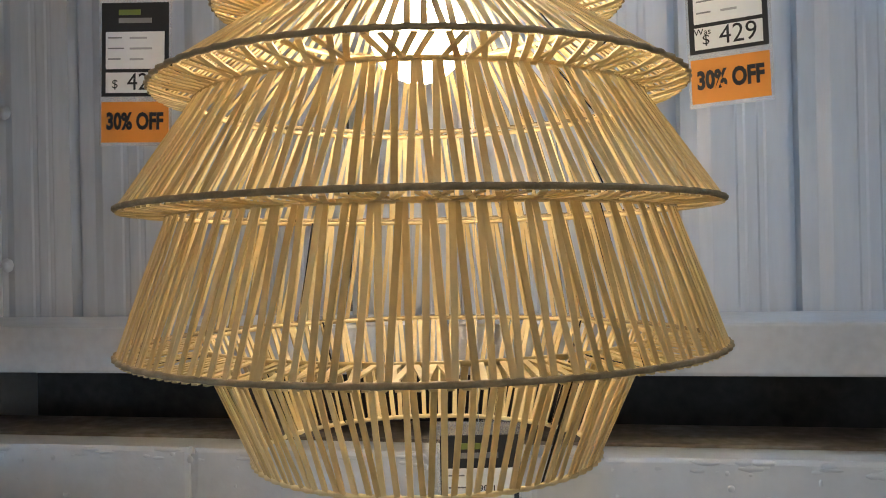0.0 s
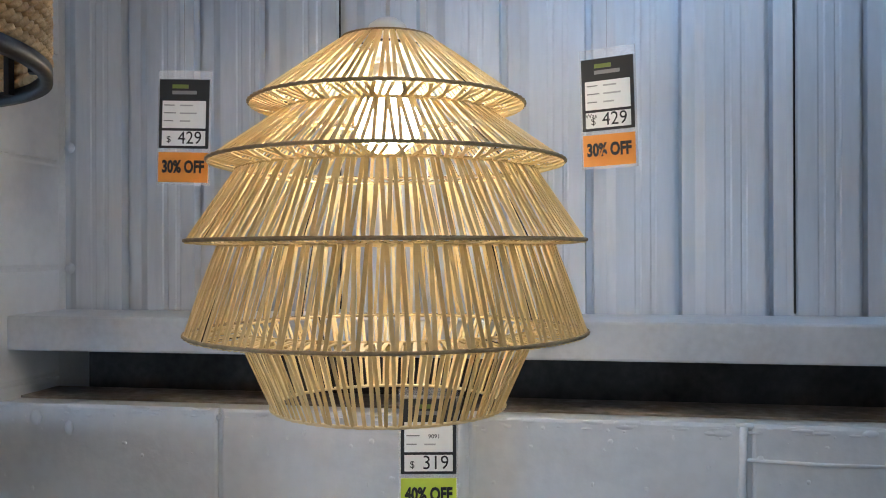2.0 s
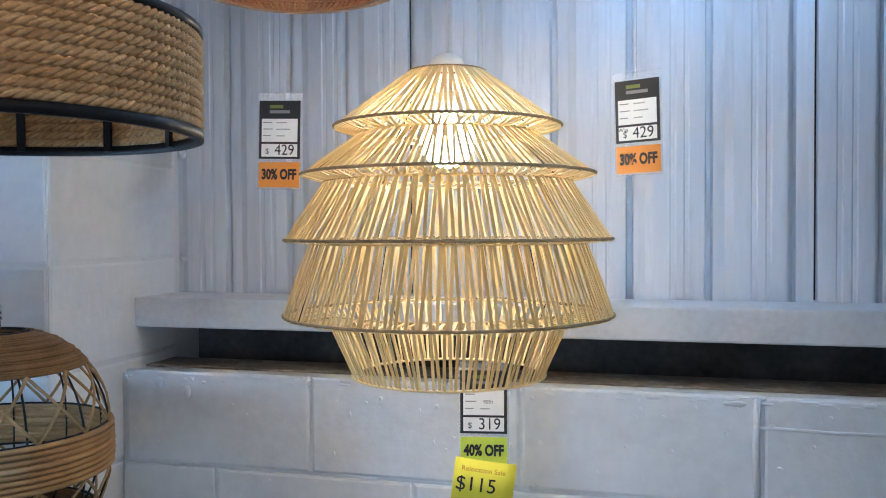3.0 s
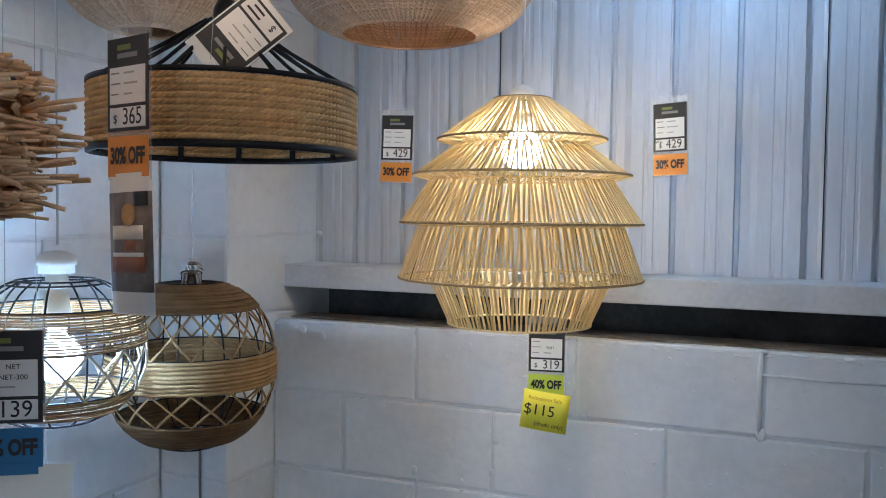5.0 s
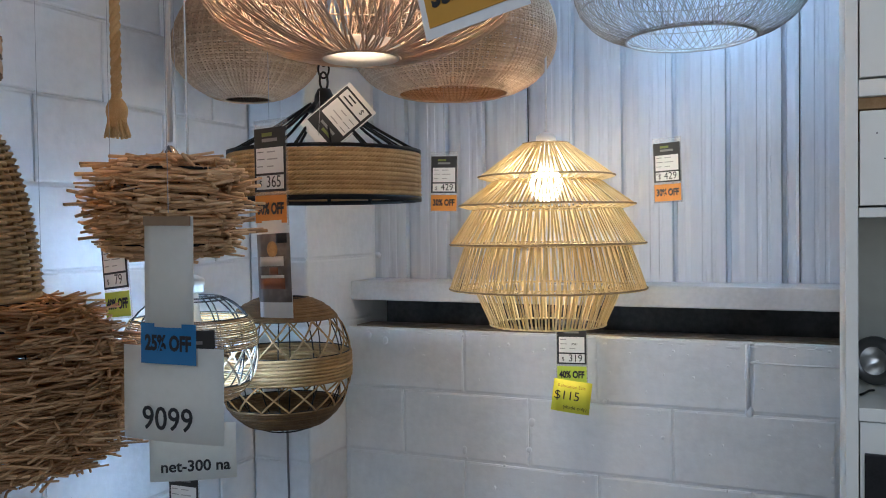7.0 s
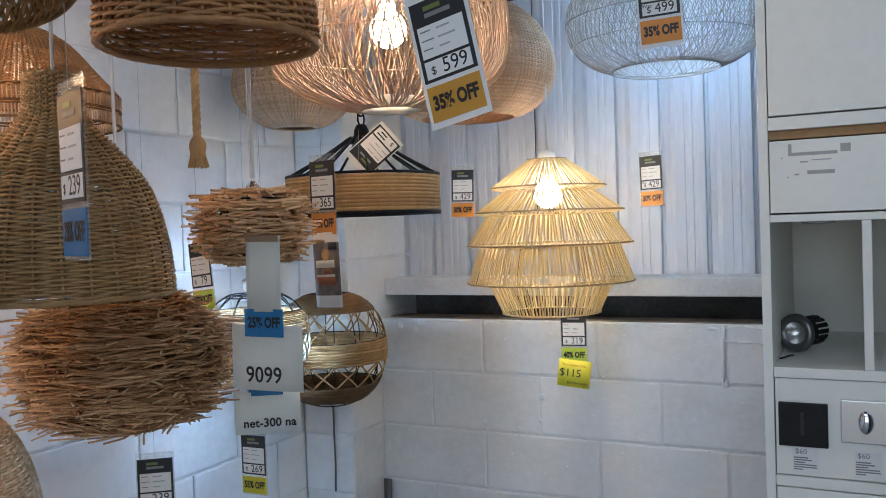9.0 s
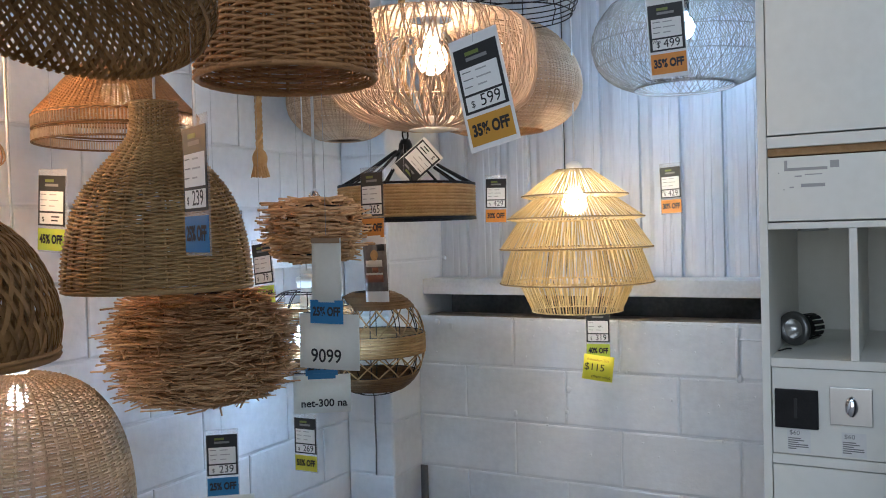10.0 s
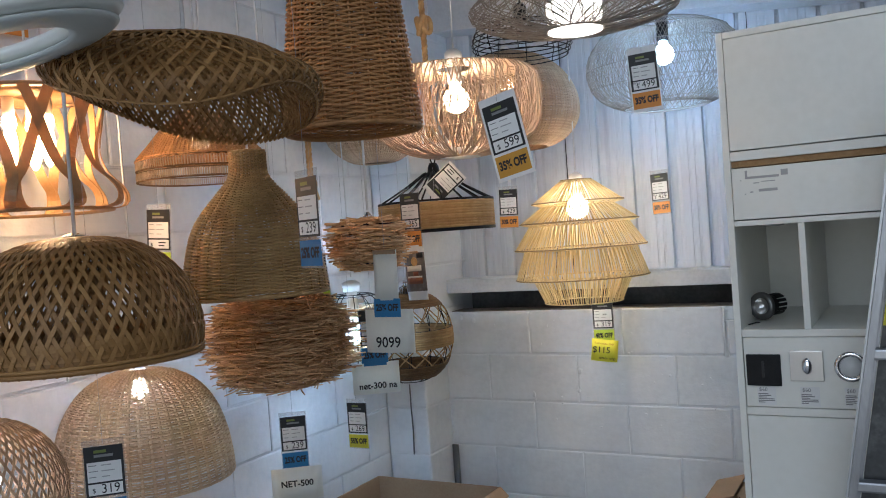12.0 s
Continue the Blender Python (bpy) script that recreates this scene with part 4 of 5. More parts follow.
# ---- hanging ropes ----
def hanging_rope(c, z0, z1, r, label, knot=None):
    rope = thing("hanging_rope", (c[0], c[1], z0), label, "rope")
    m = int((z1 - z0 - 0.03) / 0.006)
    for s in range(3):
        g = Geo()
        ph = [i * 0.75 + s * 2 * math.pi / 3 for i in range(m)]
        sweep(g, [(c[0] + r * 0.5 * math.cos(p), c[1] + r * 0.5 * math.sin(p), z0 + 0.03 + 0.006 * i) for i, p in enumerate(ph)], r * 1.1, sides=6)
        part("strand", g, ROPE, rope)
    g = Geo()
    rnd = random.Random(4)
    for k in range(60):
        a, q = rnd.uniform(0, 6.28), rnd.uniform(0.3, 1)
        sweep(g, [(c[0] + r * 1.0 * q * math.cos(a), c[1] + r * 1.0 * q * math.sin(a), z0 + 0.052), (c[0] + r * 1.9 * q * math.cos(a), c[1] + r * 1.9 * q * math.sin(a), z0 + 0.028),
                  (c[0] + r * 2.55 * q * math.cos(a + 0.1), c[1] + r * 2.55 * q * math.sin(a + 0.1), z0 + rnd.uniform(0, 0.006))], 0.003, sides=4)
    lathe(g, c, [(r * 0.9, z0 + 0.078), (r * 1.5, z0 + 0.071), (r * 1.95, z0 + 0.060), (r * 2.0, z0 + 0.050), (r * 1.75, z0 + 0.038), (r * 1.9, z0 + 0.022), (0.001, z0 + 0.018)], 20)
    part("tassel", g, ROPE, rope, "frayed tassel end")
    if knot:
        g = Geo()
        t = np.arange(60) * 2 * math.pi / 60
        x = (np.sin(t) + 2 * np.sin(2 * t)) * 0.009
        y = (np.cos(t) - 2 * np.cos(2 * t)) * 0.006
        z = -np.sin(3 * t) * 0.022
        sweep(g, np.stack((c[0] + x, c[1] + y, knot + z * 1.2), 1), r * 1.7, sides=7, closed=True)
        part("knot", g, ROPE, rope)


hanging_rope((-0.088, 1.964), 1.872, CEIL, 0.0105, "thick twisted jute rope ending in a tassel")
hanging_rope((0.277, 2.14), 2.025, CEIL, 0.010, "thick twisted jute rope with a knot carrying the drum", knot=2.41)


# ---- ring lamp ----
RC = Vector((0.611, 0.40, 2.012))
lampr = thing("ring_lamp", tuple(RC), "unlit round ring lamp with a white diffuser", "ring lamp")
tilt = Euler((radians(14), radians(-8), 0)).to_matrix()
for nm, rad, w, h, dz, mt, lb in (("diffuser", 0.140, 0.066, 0.012, -0.012, DIFFUSER, "milky white diffuser"), ("body", 0.146, 0.076, 0.026, 0.004, MELAMINE, "")):
    g = Geo()
    pts, nn = [], []
    for k in range(72):
        a = k * 2 * math.pi / 72
        pts.append(tuple(RC + tilt @ Vector((rad * math.cos(a), rad * math.sin(a), dz))))
        nn.append(tuple(tilt @ Vector((0, 0, 1))))
    sweep(g, pts, w, h, nn, 8, True)
    part(nm, g, mt, lampr, lb)
for k in range(3):
    a = k * 2 * math.pi / 3 + 0.4
    p = RC + tilt @ Vector((0.15 * math.cos(a), 0.15 * math.sin(a), 0.01))
    g = Geo()
    sweep(g, [tuple(p), (RC.x, RC.y, CEIL)], 0.0015, sides=4)
    part("suspension_wire", g, STEEL, lampr)


# ---- price tags ----
def slab(x0, y0, x1, y1, z0, z1):
    g = Geo()
    box(g, x0, y0, z0, x1, y1, z1)
    return g


def upright(x, y, z, yaw, tilt=0.0, lean=0.0):
    """A card's pose: its face looks along -y, turned by yaw about the upright, tilted in its own plane."""
    return pose(x, y, z, 0, 0, yaw) @ pose(0, 0, 0, 90 + lean, 0, 0) @ pose(0, 0, 0, 0, 0, tilt)


def bars(parent, x, y, width, rows, step, thick, material, z=0.0014):
    for i, w in enumerate(rows):
        part("print_line", slab(x, y - i * step - thick, x + width * w, y - i * step, z - 0.0004, z), material, parent, smooth=False)


def hanging(name, m, label, category, thread=0.0, group=""):
    root = thing(name, (0, 0, 0), label, category, group)
    root.matrix_basis = m
    if thread:
        top = m.inverted() @ Vector((m.translation.x, m.translation.y, thread))
        g = Geo()
        sweep(g, [(0, 0.004, 0), tuple(top * 0.5), tuple(top)], 0.0007, sides=4)
        part("thread", g, THREAD, root, "thin clear nylon thread")
    return root


def curl(x0, y0, x1, y1, bow, z=0.0):
    """A thin card that bows a little from side to side."""
    g = Geo()
    n = 7
    V, F = [], []
    for k in range(n):
        t = k / (n - 1)
        d = bow * (1 - (2 * t - 1) ** 2)
        for yy in (y0, y1):
            for s in (0.0, -0.0007):
                V.append((x0 + (x1 - x0) * t, yy, z + d + s))
    for k in range(n - 1):
        a, b = 4 * k, 4 * (k + 1)
        F += [(a, b, b + 2, a + 2), (a + 1, a + 3, b + 3, b + 1), (a, a + 1, b + 1, b), (a + 2, b + 2, b + 3, a + 3)]
    F += [(0, 2, 3, 1), (4 * n - 4, 4 * n - 3, 4 * n - 1, 4 * n - 2)]
    return g.add(V, F)


def price_tag(x, y, z, yaw, price, offer, colour, colour_name, tilt=0.0, thread=None, lean=0.0, scribbles=(), margin=0.0, w=0.078, was=False):
    """A charcoal-headed shelf card in a clear sleeve with the price below and a coloured discount strip."""
    lab = f"charcoal-headed price card of {price} dollars" if price else "charcoal-headed price card with handwriting"
    if colour:
        lab += f" and {colour_name} discount strip"
    tag = hanging("price_tag", upright(x, y, z, yaw, tilt, lean), lab, "price tag", CEIL if thread is None else thread, "price tags")
    h, k = w / 2, w / 0.078
    full = (0.108 + (0.052 if colour else 0.0)) * k
    part("sleeve", slab(-h - 0.003, -full - 0.002, h + 0.003, 0.014, -0.0022, -0.0018), FILM, tag, "clear plastic sleeve", False)
    if margin:
        part("backing", slab(-h - margin, -full - 0.006, h + margin, 0.016, -0.0016, -0.0010), CARD, tag, "white card backing", False)
    part("card", slab(-h, -0.106 * k, h, 0.0, -0.0008, 0.0), HEADER, tag, smooth=False)
    part("panel", slab(-h + 0.005, -0.075 * k, h - 0.005, -0.033 * k, 0.0, 0.0006), CARD, tag, "white panel", False)
    part("price_panel", slab(-h + 0.005, -0.102 * k, h - 0.005, -0.079 * k, 0.0, 0.0006), CARD, tag, "white price panel", False)
    part("emblem", slab(-0.019 * k, -0.014 * k, 0.006 * k, -0.008 * k, 0.0, 0.0006), GREEN_PRINT, tag, "green emblem bar", False)
    part("emblem", slab(-0.019 * k, -0.023 * k, 0.019 * k, -0.0175 * k, 0.0, 0.0006), INK_GREY, tag, "grey emblem bar", False)
    for i, wd in enumerate((0.40, 0.46, 0.36)):
        yy = (-0.039 - 0.012 * i) * k
        part("print_line", slab(-h + 0.008, yy - 0.0015, -h + 0.008 + 0.040 * wd * k, yy, 0.0005, 0.0010), INK_GREY, tag, smooth=False)
        if i < len(scribbles):
            words(scribbles[i], 0.0085, INK, tag, pose(0.008, yy - 0.002, 0.001))
        else:
            part("print_line", slab(-0.006, yy - 0.0022, -0.006 + (0.020, 0.026, 0.016)[i] * k, yy, 0.0005, 0.0009), SMEAR, tag, smooth=False)
    if was:
        words("Was", 0.009, INK, tag, pose(-h + 0.013, -0.084 * k, 0.001))
    words("$", 0.014, INK, tag, pose(-h + 0.016, -0.0925 * k, 0.001))
    if price:
        words(price, 0.0275 * k, INK, tag, pose(0.010 * k, -0.0905 * k, 0.001), 0.92)
    else:
        bars(tag, 0.0, -0.085 * k, 0.024, (1.0, 0.8), 0.008, 0.003, INK, 0.0010)
    if colour:
        part("discount_strip", slab(-h, (-0.158) * k, h, -0.112 * k, -0.0008, 0.0), colour, tag, f"{colour_name} discount strip", False)
        if offer:
            words(offer, 0.0255 * k, INK, tag, pose(0, -0.135 * k, 0.0006), 0.70, bold=0.0011)
        else:
            bars(tag, -0.030 * k, -0.126 * k, 0.06 * k, (1.0,), 0.01, 0.016 * k, INK, 0.0006)
    return tag


price_tag(0.166, 2.956, 1.896, 6, "429", "30% OFF", ORANGE, "orange", tilt=-1.5)
price_tag(0.801, 2.938, 1.899, -18, "429", "30% OFF", ORANGE, "orange", tilt=1.5, was=True, w=0.074)
price_tag(0.334, 1.878, 1.858, -14, "365", "30% OFF", ORANGE, "orange")
price_tag(0.690, 0.937, 1.850, -24, "239", "25% OFF", BLUE, "blue")
price_tag(-0.098, 1.319, 1.850, 4, "", "45% OFF", LIME, "lime", tilt=-4)
price_tag(-0.108, 2.150, 1.163, 2, "269", "55% OFF", YELLOW_LABEL, "yellow")
price_tag(0.116, 0.923, 1.340, 44, "319", "25% OFF", BLUE, "blue")
price_tag(-0.026, 1.883, 1.690, -12, "79", "40% OFF", LIME, "lime", tilt=6)
price_tag(0.917, 1.278, 1.985, -2, "599", "35% OFF", OCHRE, "ochre", tilt=12, margin=0.005, w=0.073)
price_tag(1.074, 1.793, 2.135, 8, "499", "35% OFF", ORANGE, "orange", tilt=3, margin=0.003, w=0.066, was=True)

# the strip behind the tiered pendant, with a sticky note
tag = price_tag(0.553, 2.912, 1.424, 10, "319", "40% OFF", LIME, "lime", thread=CEIL, scribbles=("", "9091"))
note = hanging("sticky_note", upright(0.557, 2.908, 1.268, 10, -7), "yellow sticky note stuck under a price card", "note")
part("paper", curl(-0.051, -0.080, 0.051, 0.006, 0.004), YELLOW, note)
words("$115", 0.034, INK, note, pose(-0.012, -0.036, 0.0052))
words("(shade only)", 0.013, INK, note, pose(0.012, -0.066, 0.0050))
words("Relocation Sale", 0.012, OCHRE, note, pose(-0.002, -0.010, 0.0052))

# strip with the 9099 card
st = hanging("price_tag", upright(0.529, 1.424, 1.704, 6, -1), "blank white card with blue strip and handwritten number card", "price tag", CEIL, "price tags")
part("card", curl(-0.031, -0.120, 0.031, 0.0, 0.003), CARD_WARM, st, "blank white back of a card")
part("tape", slab(-0.030, -0.010, 0.030, 0.0, 0.003, 0.0034), CARTON, st, "brown tape", False)
part("discount_strip", slab(-0.035, -0.160, 0.035, -0.116, 0.0012, 0.0020), BLUE, st, "blue discount strip", False)
words("25% OFF", 0.0225, INK, st, pose(0, -0.138, 0.0024), 0.70, bold=0.0010)
part("number_card", curl(-0.064, -0.246, 0.064, -0.142, 0.004, -0.006), CARD_WARM, st, "cream card with a handwritten number")
words("9099", 0.036, INK, st, pose(-0.004, -0.222, -0.0012), 0.92, bold=0.0004)

# strip with the net-300 card, hanging below the twine globe
st = price_tag(0.212, 1.817, 1.522, 34, "139", "25% OFF", BLUE, "blue", scribbles=("NET", "NET-300"))
part("number_card", curl(-0.070, -0.250, 0.070, -0.156, 0.004, -0.004), CARD_WARM, st, "cream card with handwriting")
words("net-300 na", 0.026, INK, st, pose(0.004, -0.226, 0.0012), bold=0.0006)
part("tape", slab(-0.034, -0.166, 0.034, -0.152, 0.0004, 0.0010), BLUE, st, "blue tape", False)
st = price_tag(-0.086, 1.778, 1.200, 38, "239", "25% OFF", BLUE, "blue")
part("number_card", curl(-0.078, -0.262, 0.078, -0.160, 0.004, -0.004), CARD_WARM, st, "cream card with handwriting")
words("NET-500", 0.027, INK, st, pose(0.0, -0.210, 0.0012), bold=0.0007)

# tag clipped at a slant to the top of the rope drum
dt = price_tag(0.336, 2.030, 1.862, 30, "", "", None, "", tilt=130, thread=1.94, w=0.070, margin=0.002)

# picture card under the 365 tag
pc = hanging("picture_card", upright(0.336, 1.880, 1.700, -14, 2), "picture card of a bedroom in brown tones, hanging", "picture card")
part("sheet", curl(-0.041, -0.158, 0.041, 0.004, 0.004), CARD, pc, "white paper edge")
part("photo", curl(-0.041, -0.132, 0.041, -0.018, 0.004, 0.001), PHOTO_DARK, pc, "dim bedroom picture")
for x0, y0, x1, y1, mt, lb in ((-0.030, -0.072, 0.028, -0.056, CARD_WARM, "pale bedhead"), (-0.008, -0.086, 0.014, -0.074, PHOTO_RED, "rust cushion"), (-0.032, -0.110, 0.030, -0.092, PHOTO_RED, "rust blanket"),
                               (-0.030, -0.092, 0.028, -0.087, CARD_WARM, "pale sheet"), (0.012, -0.034, 0.038, -0.018, HEADER, "charcoal emblem")):
    part("printed_shape", curl(x0, y0, x1, y1, 0.0006, 0.0048), mt, pc, lb)
disc_g = Geo()
lathe(disc_g, (0.002, -0.044), [(0.0005, 0.0062), (0.011, 0.0060), (0.0135, 0.0052), (0.0005, 0.0050)], 20)
part("printed_shape", disc_g, ROPE, pc, "round woven lampshade print")

# sale board high on the block wall
sb = hanging("sale_board", upright(-0.385, 1.12, 2.50, 90), "orange sale board fixed to the block wall", "sign")
part("board", slab(-0.16, -0.17, 0.07, 0.0, -0.004, 0.0), ORANGE, sb, smooth=False)
words("% OFF", 0.060, INK, sb, pose(-0.02, -0.075, 0.0006), 0.9, bold=0.002)


# ---- display cabinet ----
def display_cabinet():
    x0, x1, y0, y1 = 1.2, 2.02, 2.06, 2.62
    cab = thing("display_cabinet", (x0, y0, 0), "tall white melamine display cabinet with open compartments", "cabinet")
    t = 0.017

    def panel(name, a, b, c, d, e, f, mat=MELAMINE, parent=cab, label="", bevel=0.0012):
        g = Geo()
        box(g, a, b, c, d, e, f, bevel)
        return part(name, g, mat, parent, label, False)

    panel("side_panel", x0, y0, 0.0, x0 + t, y1, 2.205)
    panel("side_panel", x1 - t, y0, 0.0, x1, y1, 2.205)
    panel("top_panel", x0 + t + 0.0005, y0, 2.188, x1 - t - 0.0005, y1, 2.205)
    panel("back_panel", x0 + t + 0.0005, y1 - 0.008, 0.06, x1 - t - 0.0005, y1, 2.187)
    panel("shelf", x0 + t + 0.0005, y0 + 0.001, 1.866, x1 - t - 0.0005, y1 - 0.009, 1.890)
    panel("shelf", x0 + t + 0.0005, y0 + 0.012, 1.849, x1 - t - 0.0005, y1 - 0.009, 1.8655, CHIPBOARD, label="raw brown chipboard edge")
    panel("shelf", x0 + t + 0.0005, y0, 1.694, x1 - t - 0.0005, y1 - 0.009, 1.708)
    panel("shelf", x0 + t + 0.0005, y0, 1.402, x1 - t - 0.0005, y1 - 0.009, 1.421)
    panel("shelf", x0 + t + 0.0005, y0 + 0.001, 1.196, x1 - t - 0.0005, y1 - 0.009, 1.216)
    panel("divider", 1.372, y0 + 0.001, 1.4215, 1.388, y1 - 0.009, 1.6935)
    panel("divider", 1.70, y0 + 0.001, 1.4215, 1.716, y1 - 0.009, 1.6935)
    panel("upper_door", x0 + t + 0.002, y0 - 0.001, 1.893, x1 - t - 0.002, y0 + 0.016, 2.186)
    dr = panel("drawer_front", x0 + t + 0.002, y0 - 0.001, 1.711, x1 - t - 0.002, y0 + 0.016, 1.8455)
    # grey glue smears and screw holes where a handle was taken off
    for a, c, d, e in ((1.252, 1.816, 1.258, 1.838), (1.258, 1.816, 1.335, 1.822), (1.340, 1.819, 1.357, 1.834), (1.272, 1.803, 1.286, 1.8055), (1.292, 1.806, 1.325, 1.808), (1.284, 1.781, 1.330, 1.788), (1.262, 1.780, 1.270, 1.783)):
        panel("glue_smear", a, y0 - 0.0014, c, d, y0 - 0.0011, e, SMEAR, dr, "grey glue smear", 0.0)
    for a, c in ((1.240, 1.812), (1.250, 1.776)):
        panel("screw_hole", a, y0 - 0.0016, c, a + 0.0018, y0 - 0.0011, c + 0.0018, INK, dr, "dark screw hole", 0.0)
    dp = panel("display_panel", x0 + t + 0.002, y0 + 0.004, 1.218, x1 - t - 0.002, y0 + 0.020, 1.400)
    panel("lower_door", x0 + t + 0.002, y0 - 0.001, 0.062, 1.607, y0 + 0.016, 1.194)
    panel("lower_door", 1.611, y0 - 0.001, 0.062, x1 - t - 0.002, y0 + 0.016, 1.194)
    panel("plinth", x0 + t + 0.0005, y0 + 0.04, 0.0, x1 - t - 0.0005, y0 + 0.056, 0.06)
    # little puck light under the shelf
    g = Geo()
    lathe(g, (1.297, 2.16), [(0.0005, 1.6935), (0.030, 1.6935), (0.032, 1.690), (0.024, 1.688), (0.0005, 1.688)], 24)
    part("puck_light", g, STEEL, cab, "nickel puck light under the shelf")
    return cab, dp


display_cabinet()


def mounted(name, x, z, label, category):
    return thing(name, (x, 2.064, z), label, category, "lights on the display panel")


# black plate, nickel plate with oval lens, round ring light
p = mounted("wall_light", 1.267, 1.315, "square matt black recessed light plate with a slot", "wall light")
g = Geo()
box(g, 1.2245, 2.055, 1.274, 1.3095, 2.0638, 1.356, 0.002)
part("plate", g, BLACK, p, smooth=False)
g = Geo()
box(g, 1.2625, 2.0535, 1.296, 1.2685, 2.0548, 1.338)
part("slot", g, INK, p, "dark slot", False)
p = mounted("wall_light", 1.371, 1.325, "square brushed grey light plate with an oval lens", "wall light")
g = Geo()
box(g, 1.331, 2.056, 1.288, 1.411, 2.0638, 1.366, 0.0015)
part("plate", g, STEEL, p, smooth=False)
g = Geo()
ball(g, (0, 0, 0), 1.0, 1.0, 20, 12)
for arr in g.v:
    arr *= np.array((0.0125, 0.007, 0.0215))
    arr += np.array((1.372, 2.056, 1.327))
part("lens", g, CHROME, p, "oval bright lens")
p = mounted("wall_light", 1.472, 1.326, "round chrome ring light", "wall light")
g = Geo()
m = np.arange(48) * 2 * math.pi / 48
sweep(g, [(1.474 + 0.032 * math.cos(a), 2.0585, 1.326 + 0.032 * math.sin(a)) for a in m], 0.014, 0.010, [(0, 1, 0)] * 48, 8, True)
part("ring", g, CHROME, p)
g = Geo()
sweep(g, [(1.474, 2.0632, 1.326), (1.474, 2.0600, 1.326)], 0.050, sides=32)
part("lens", g, WHITE_PLASTIC, p, "pale lens")
for cx in (1.268, 1.373, 1.476):
    s = hanging("price_sticker", upright(cx, 2.0632, 1.272, 0), "small white price sticker of 60 dollars with fine print", "price sticker", group="price stickers")
    part("paper", slab(-0.021, -0.050, 0.025, 0.0, -0.0004, 0.0), CARD, s, smooth=False)
    words("$60", 0.0135, INK_GREY, s, pose(-0.006, -0.0085, 0.0006))
    bars(s, -0.019, -0.019, 0.040, (0.62, 0.78, 0.5, 0.98, 1.0, 0.4), 0.0044, 0.0022, INK_GREY, 0.0005)


def downlight():
    d = thing("downlight", (1.26, 2.26, 1.421), "loose nickel-rimmed downlight with a black heat sink, lying on the shelf", "downlight")
    m = Matrix()

    def turned(g):
        for k, arr in enumerate(g.v):
            g.v[k] = np.array([tuple(m @ Vector(p)) for p in arr])
        return g

    m = pose(1.248, 2.24, 1.4640, 0, 0, 0) @ pose(0, 0, 0, 0, 0, -28) @ pose(0, 0, 0, 90, 0, 0) @ Matrix.Scale(1.1, 4)
    g = Geo()
    lathe(g, (0, 0), [(0.020, 0.006), (0.026, 0.012), (0.034, 0.010), (0.036, 0.004), (0.036, 0.0), (0.024, -0.004), (0.020, 0.006)], 36)
    part("rim", turned(g), DARK_STEEL, d)
    g = Geo()
    lathe(g, (0, 0), [(0.0005, -0.012), (0.008, -0.010), (0.018, 0.002), (0.0205, 0.007)], 28)
    part("reflector", turned(g), STEEL, d, "dull reflector cup")
    g = Geo()
    lathe(g, (0, 0), [(0.026, -0.003), (0.026, -0.030), (0.0005, -0.030)], 28)
    part("body", turned(g), BLACK, d)
    for k in range(14):
        a = k * 2 * math.pi / 14
        g = Geo()
        sweep(g, [(0.026 * math.cos(a), 0.026 * math.sin(a), -0.030), (0.026 * math.cos(a), 0.026 * math.sin(a), -0.062)], 0.008, 0.003, [(math.cos(a), math.sin(a), 0)] * 2, 4)
        part("fin", turned(g), BLACK, d, smooth=False)
    g = Geo()
    sweep(g, [(1.243, 2.20, 1.423), (1.236, 2.185, 1.4245), (1.228, 2.165, 1.4235), (1.222, 2.150, 1.4235)], 0.0035, sides=6)
    part("lead", g, BLACK, d, "short black lead")


downlight()


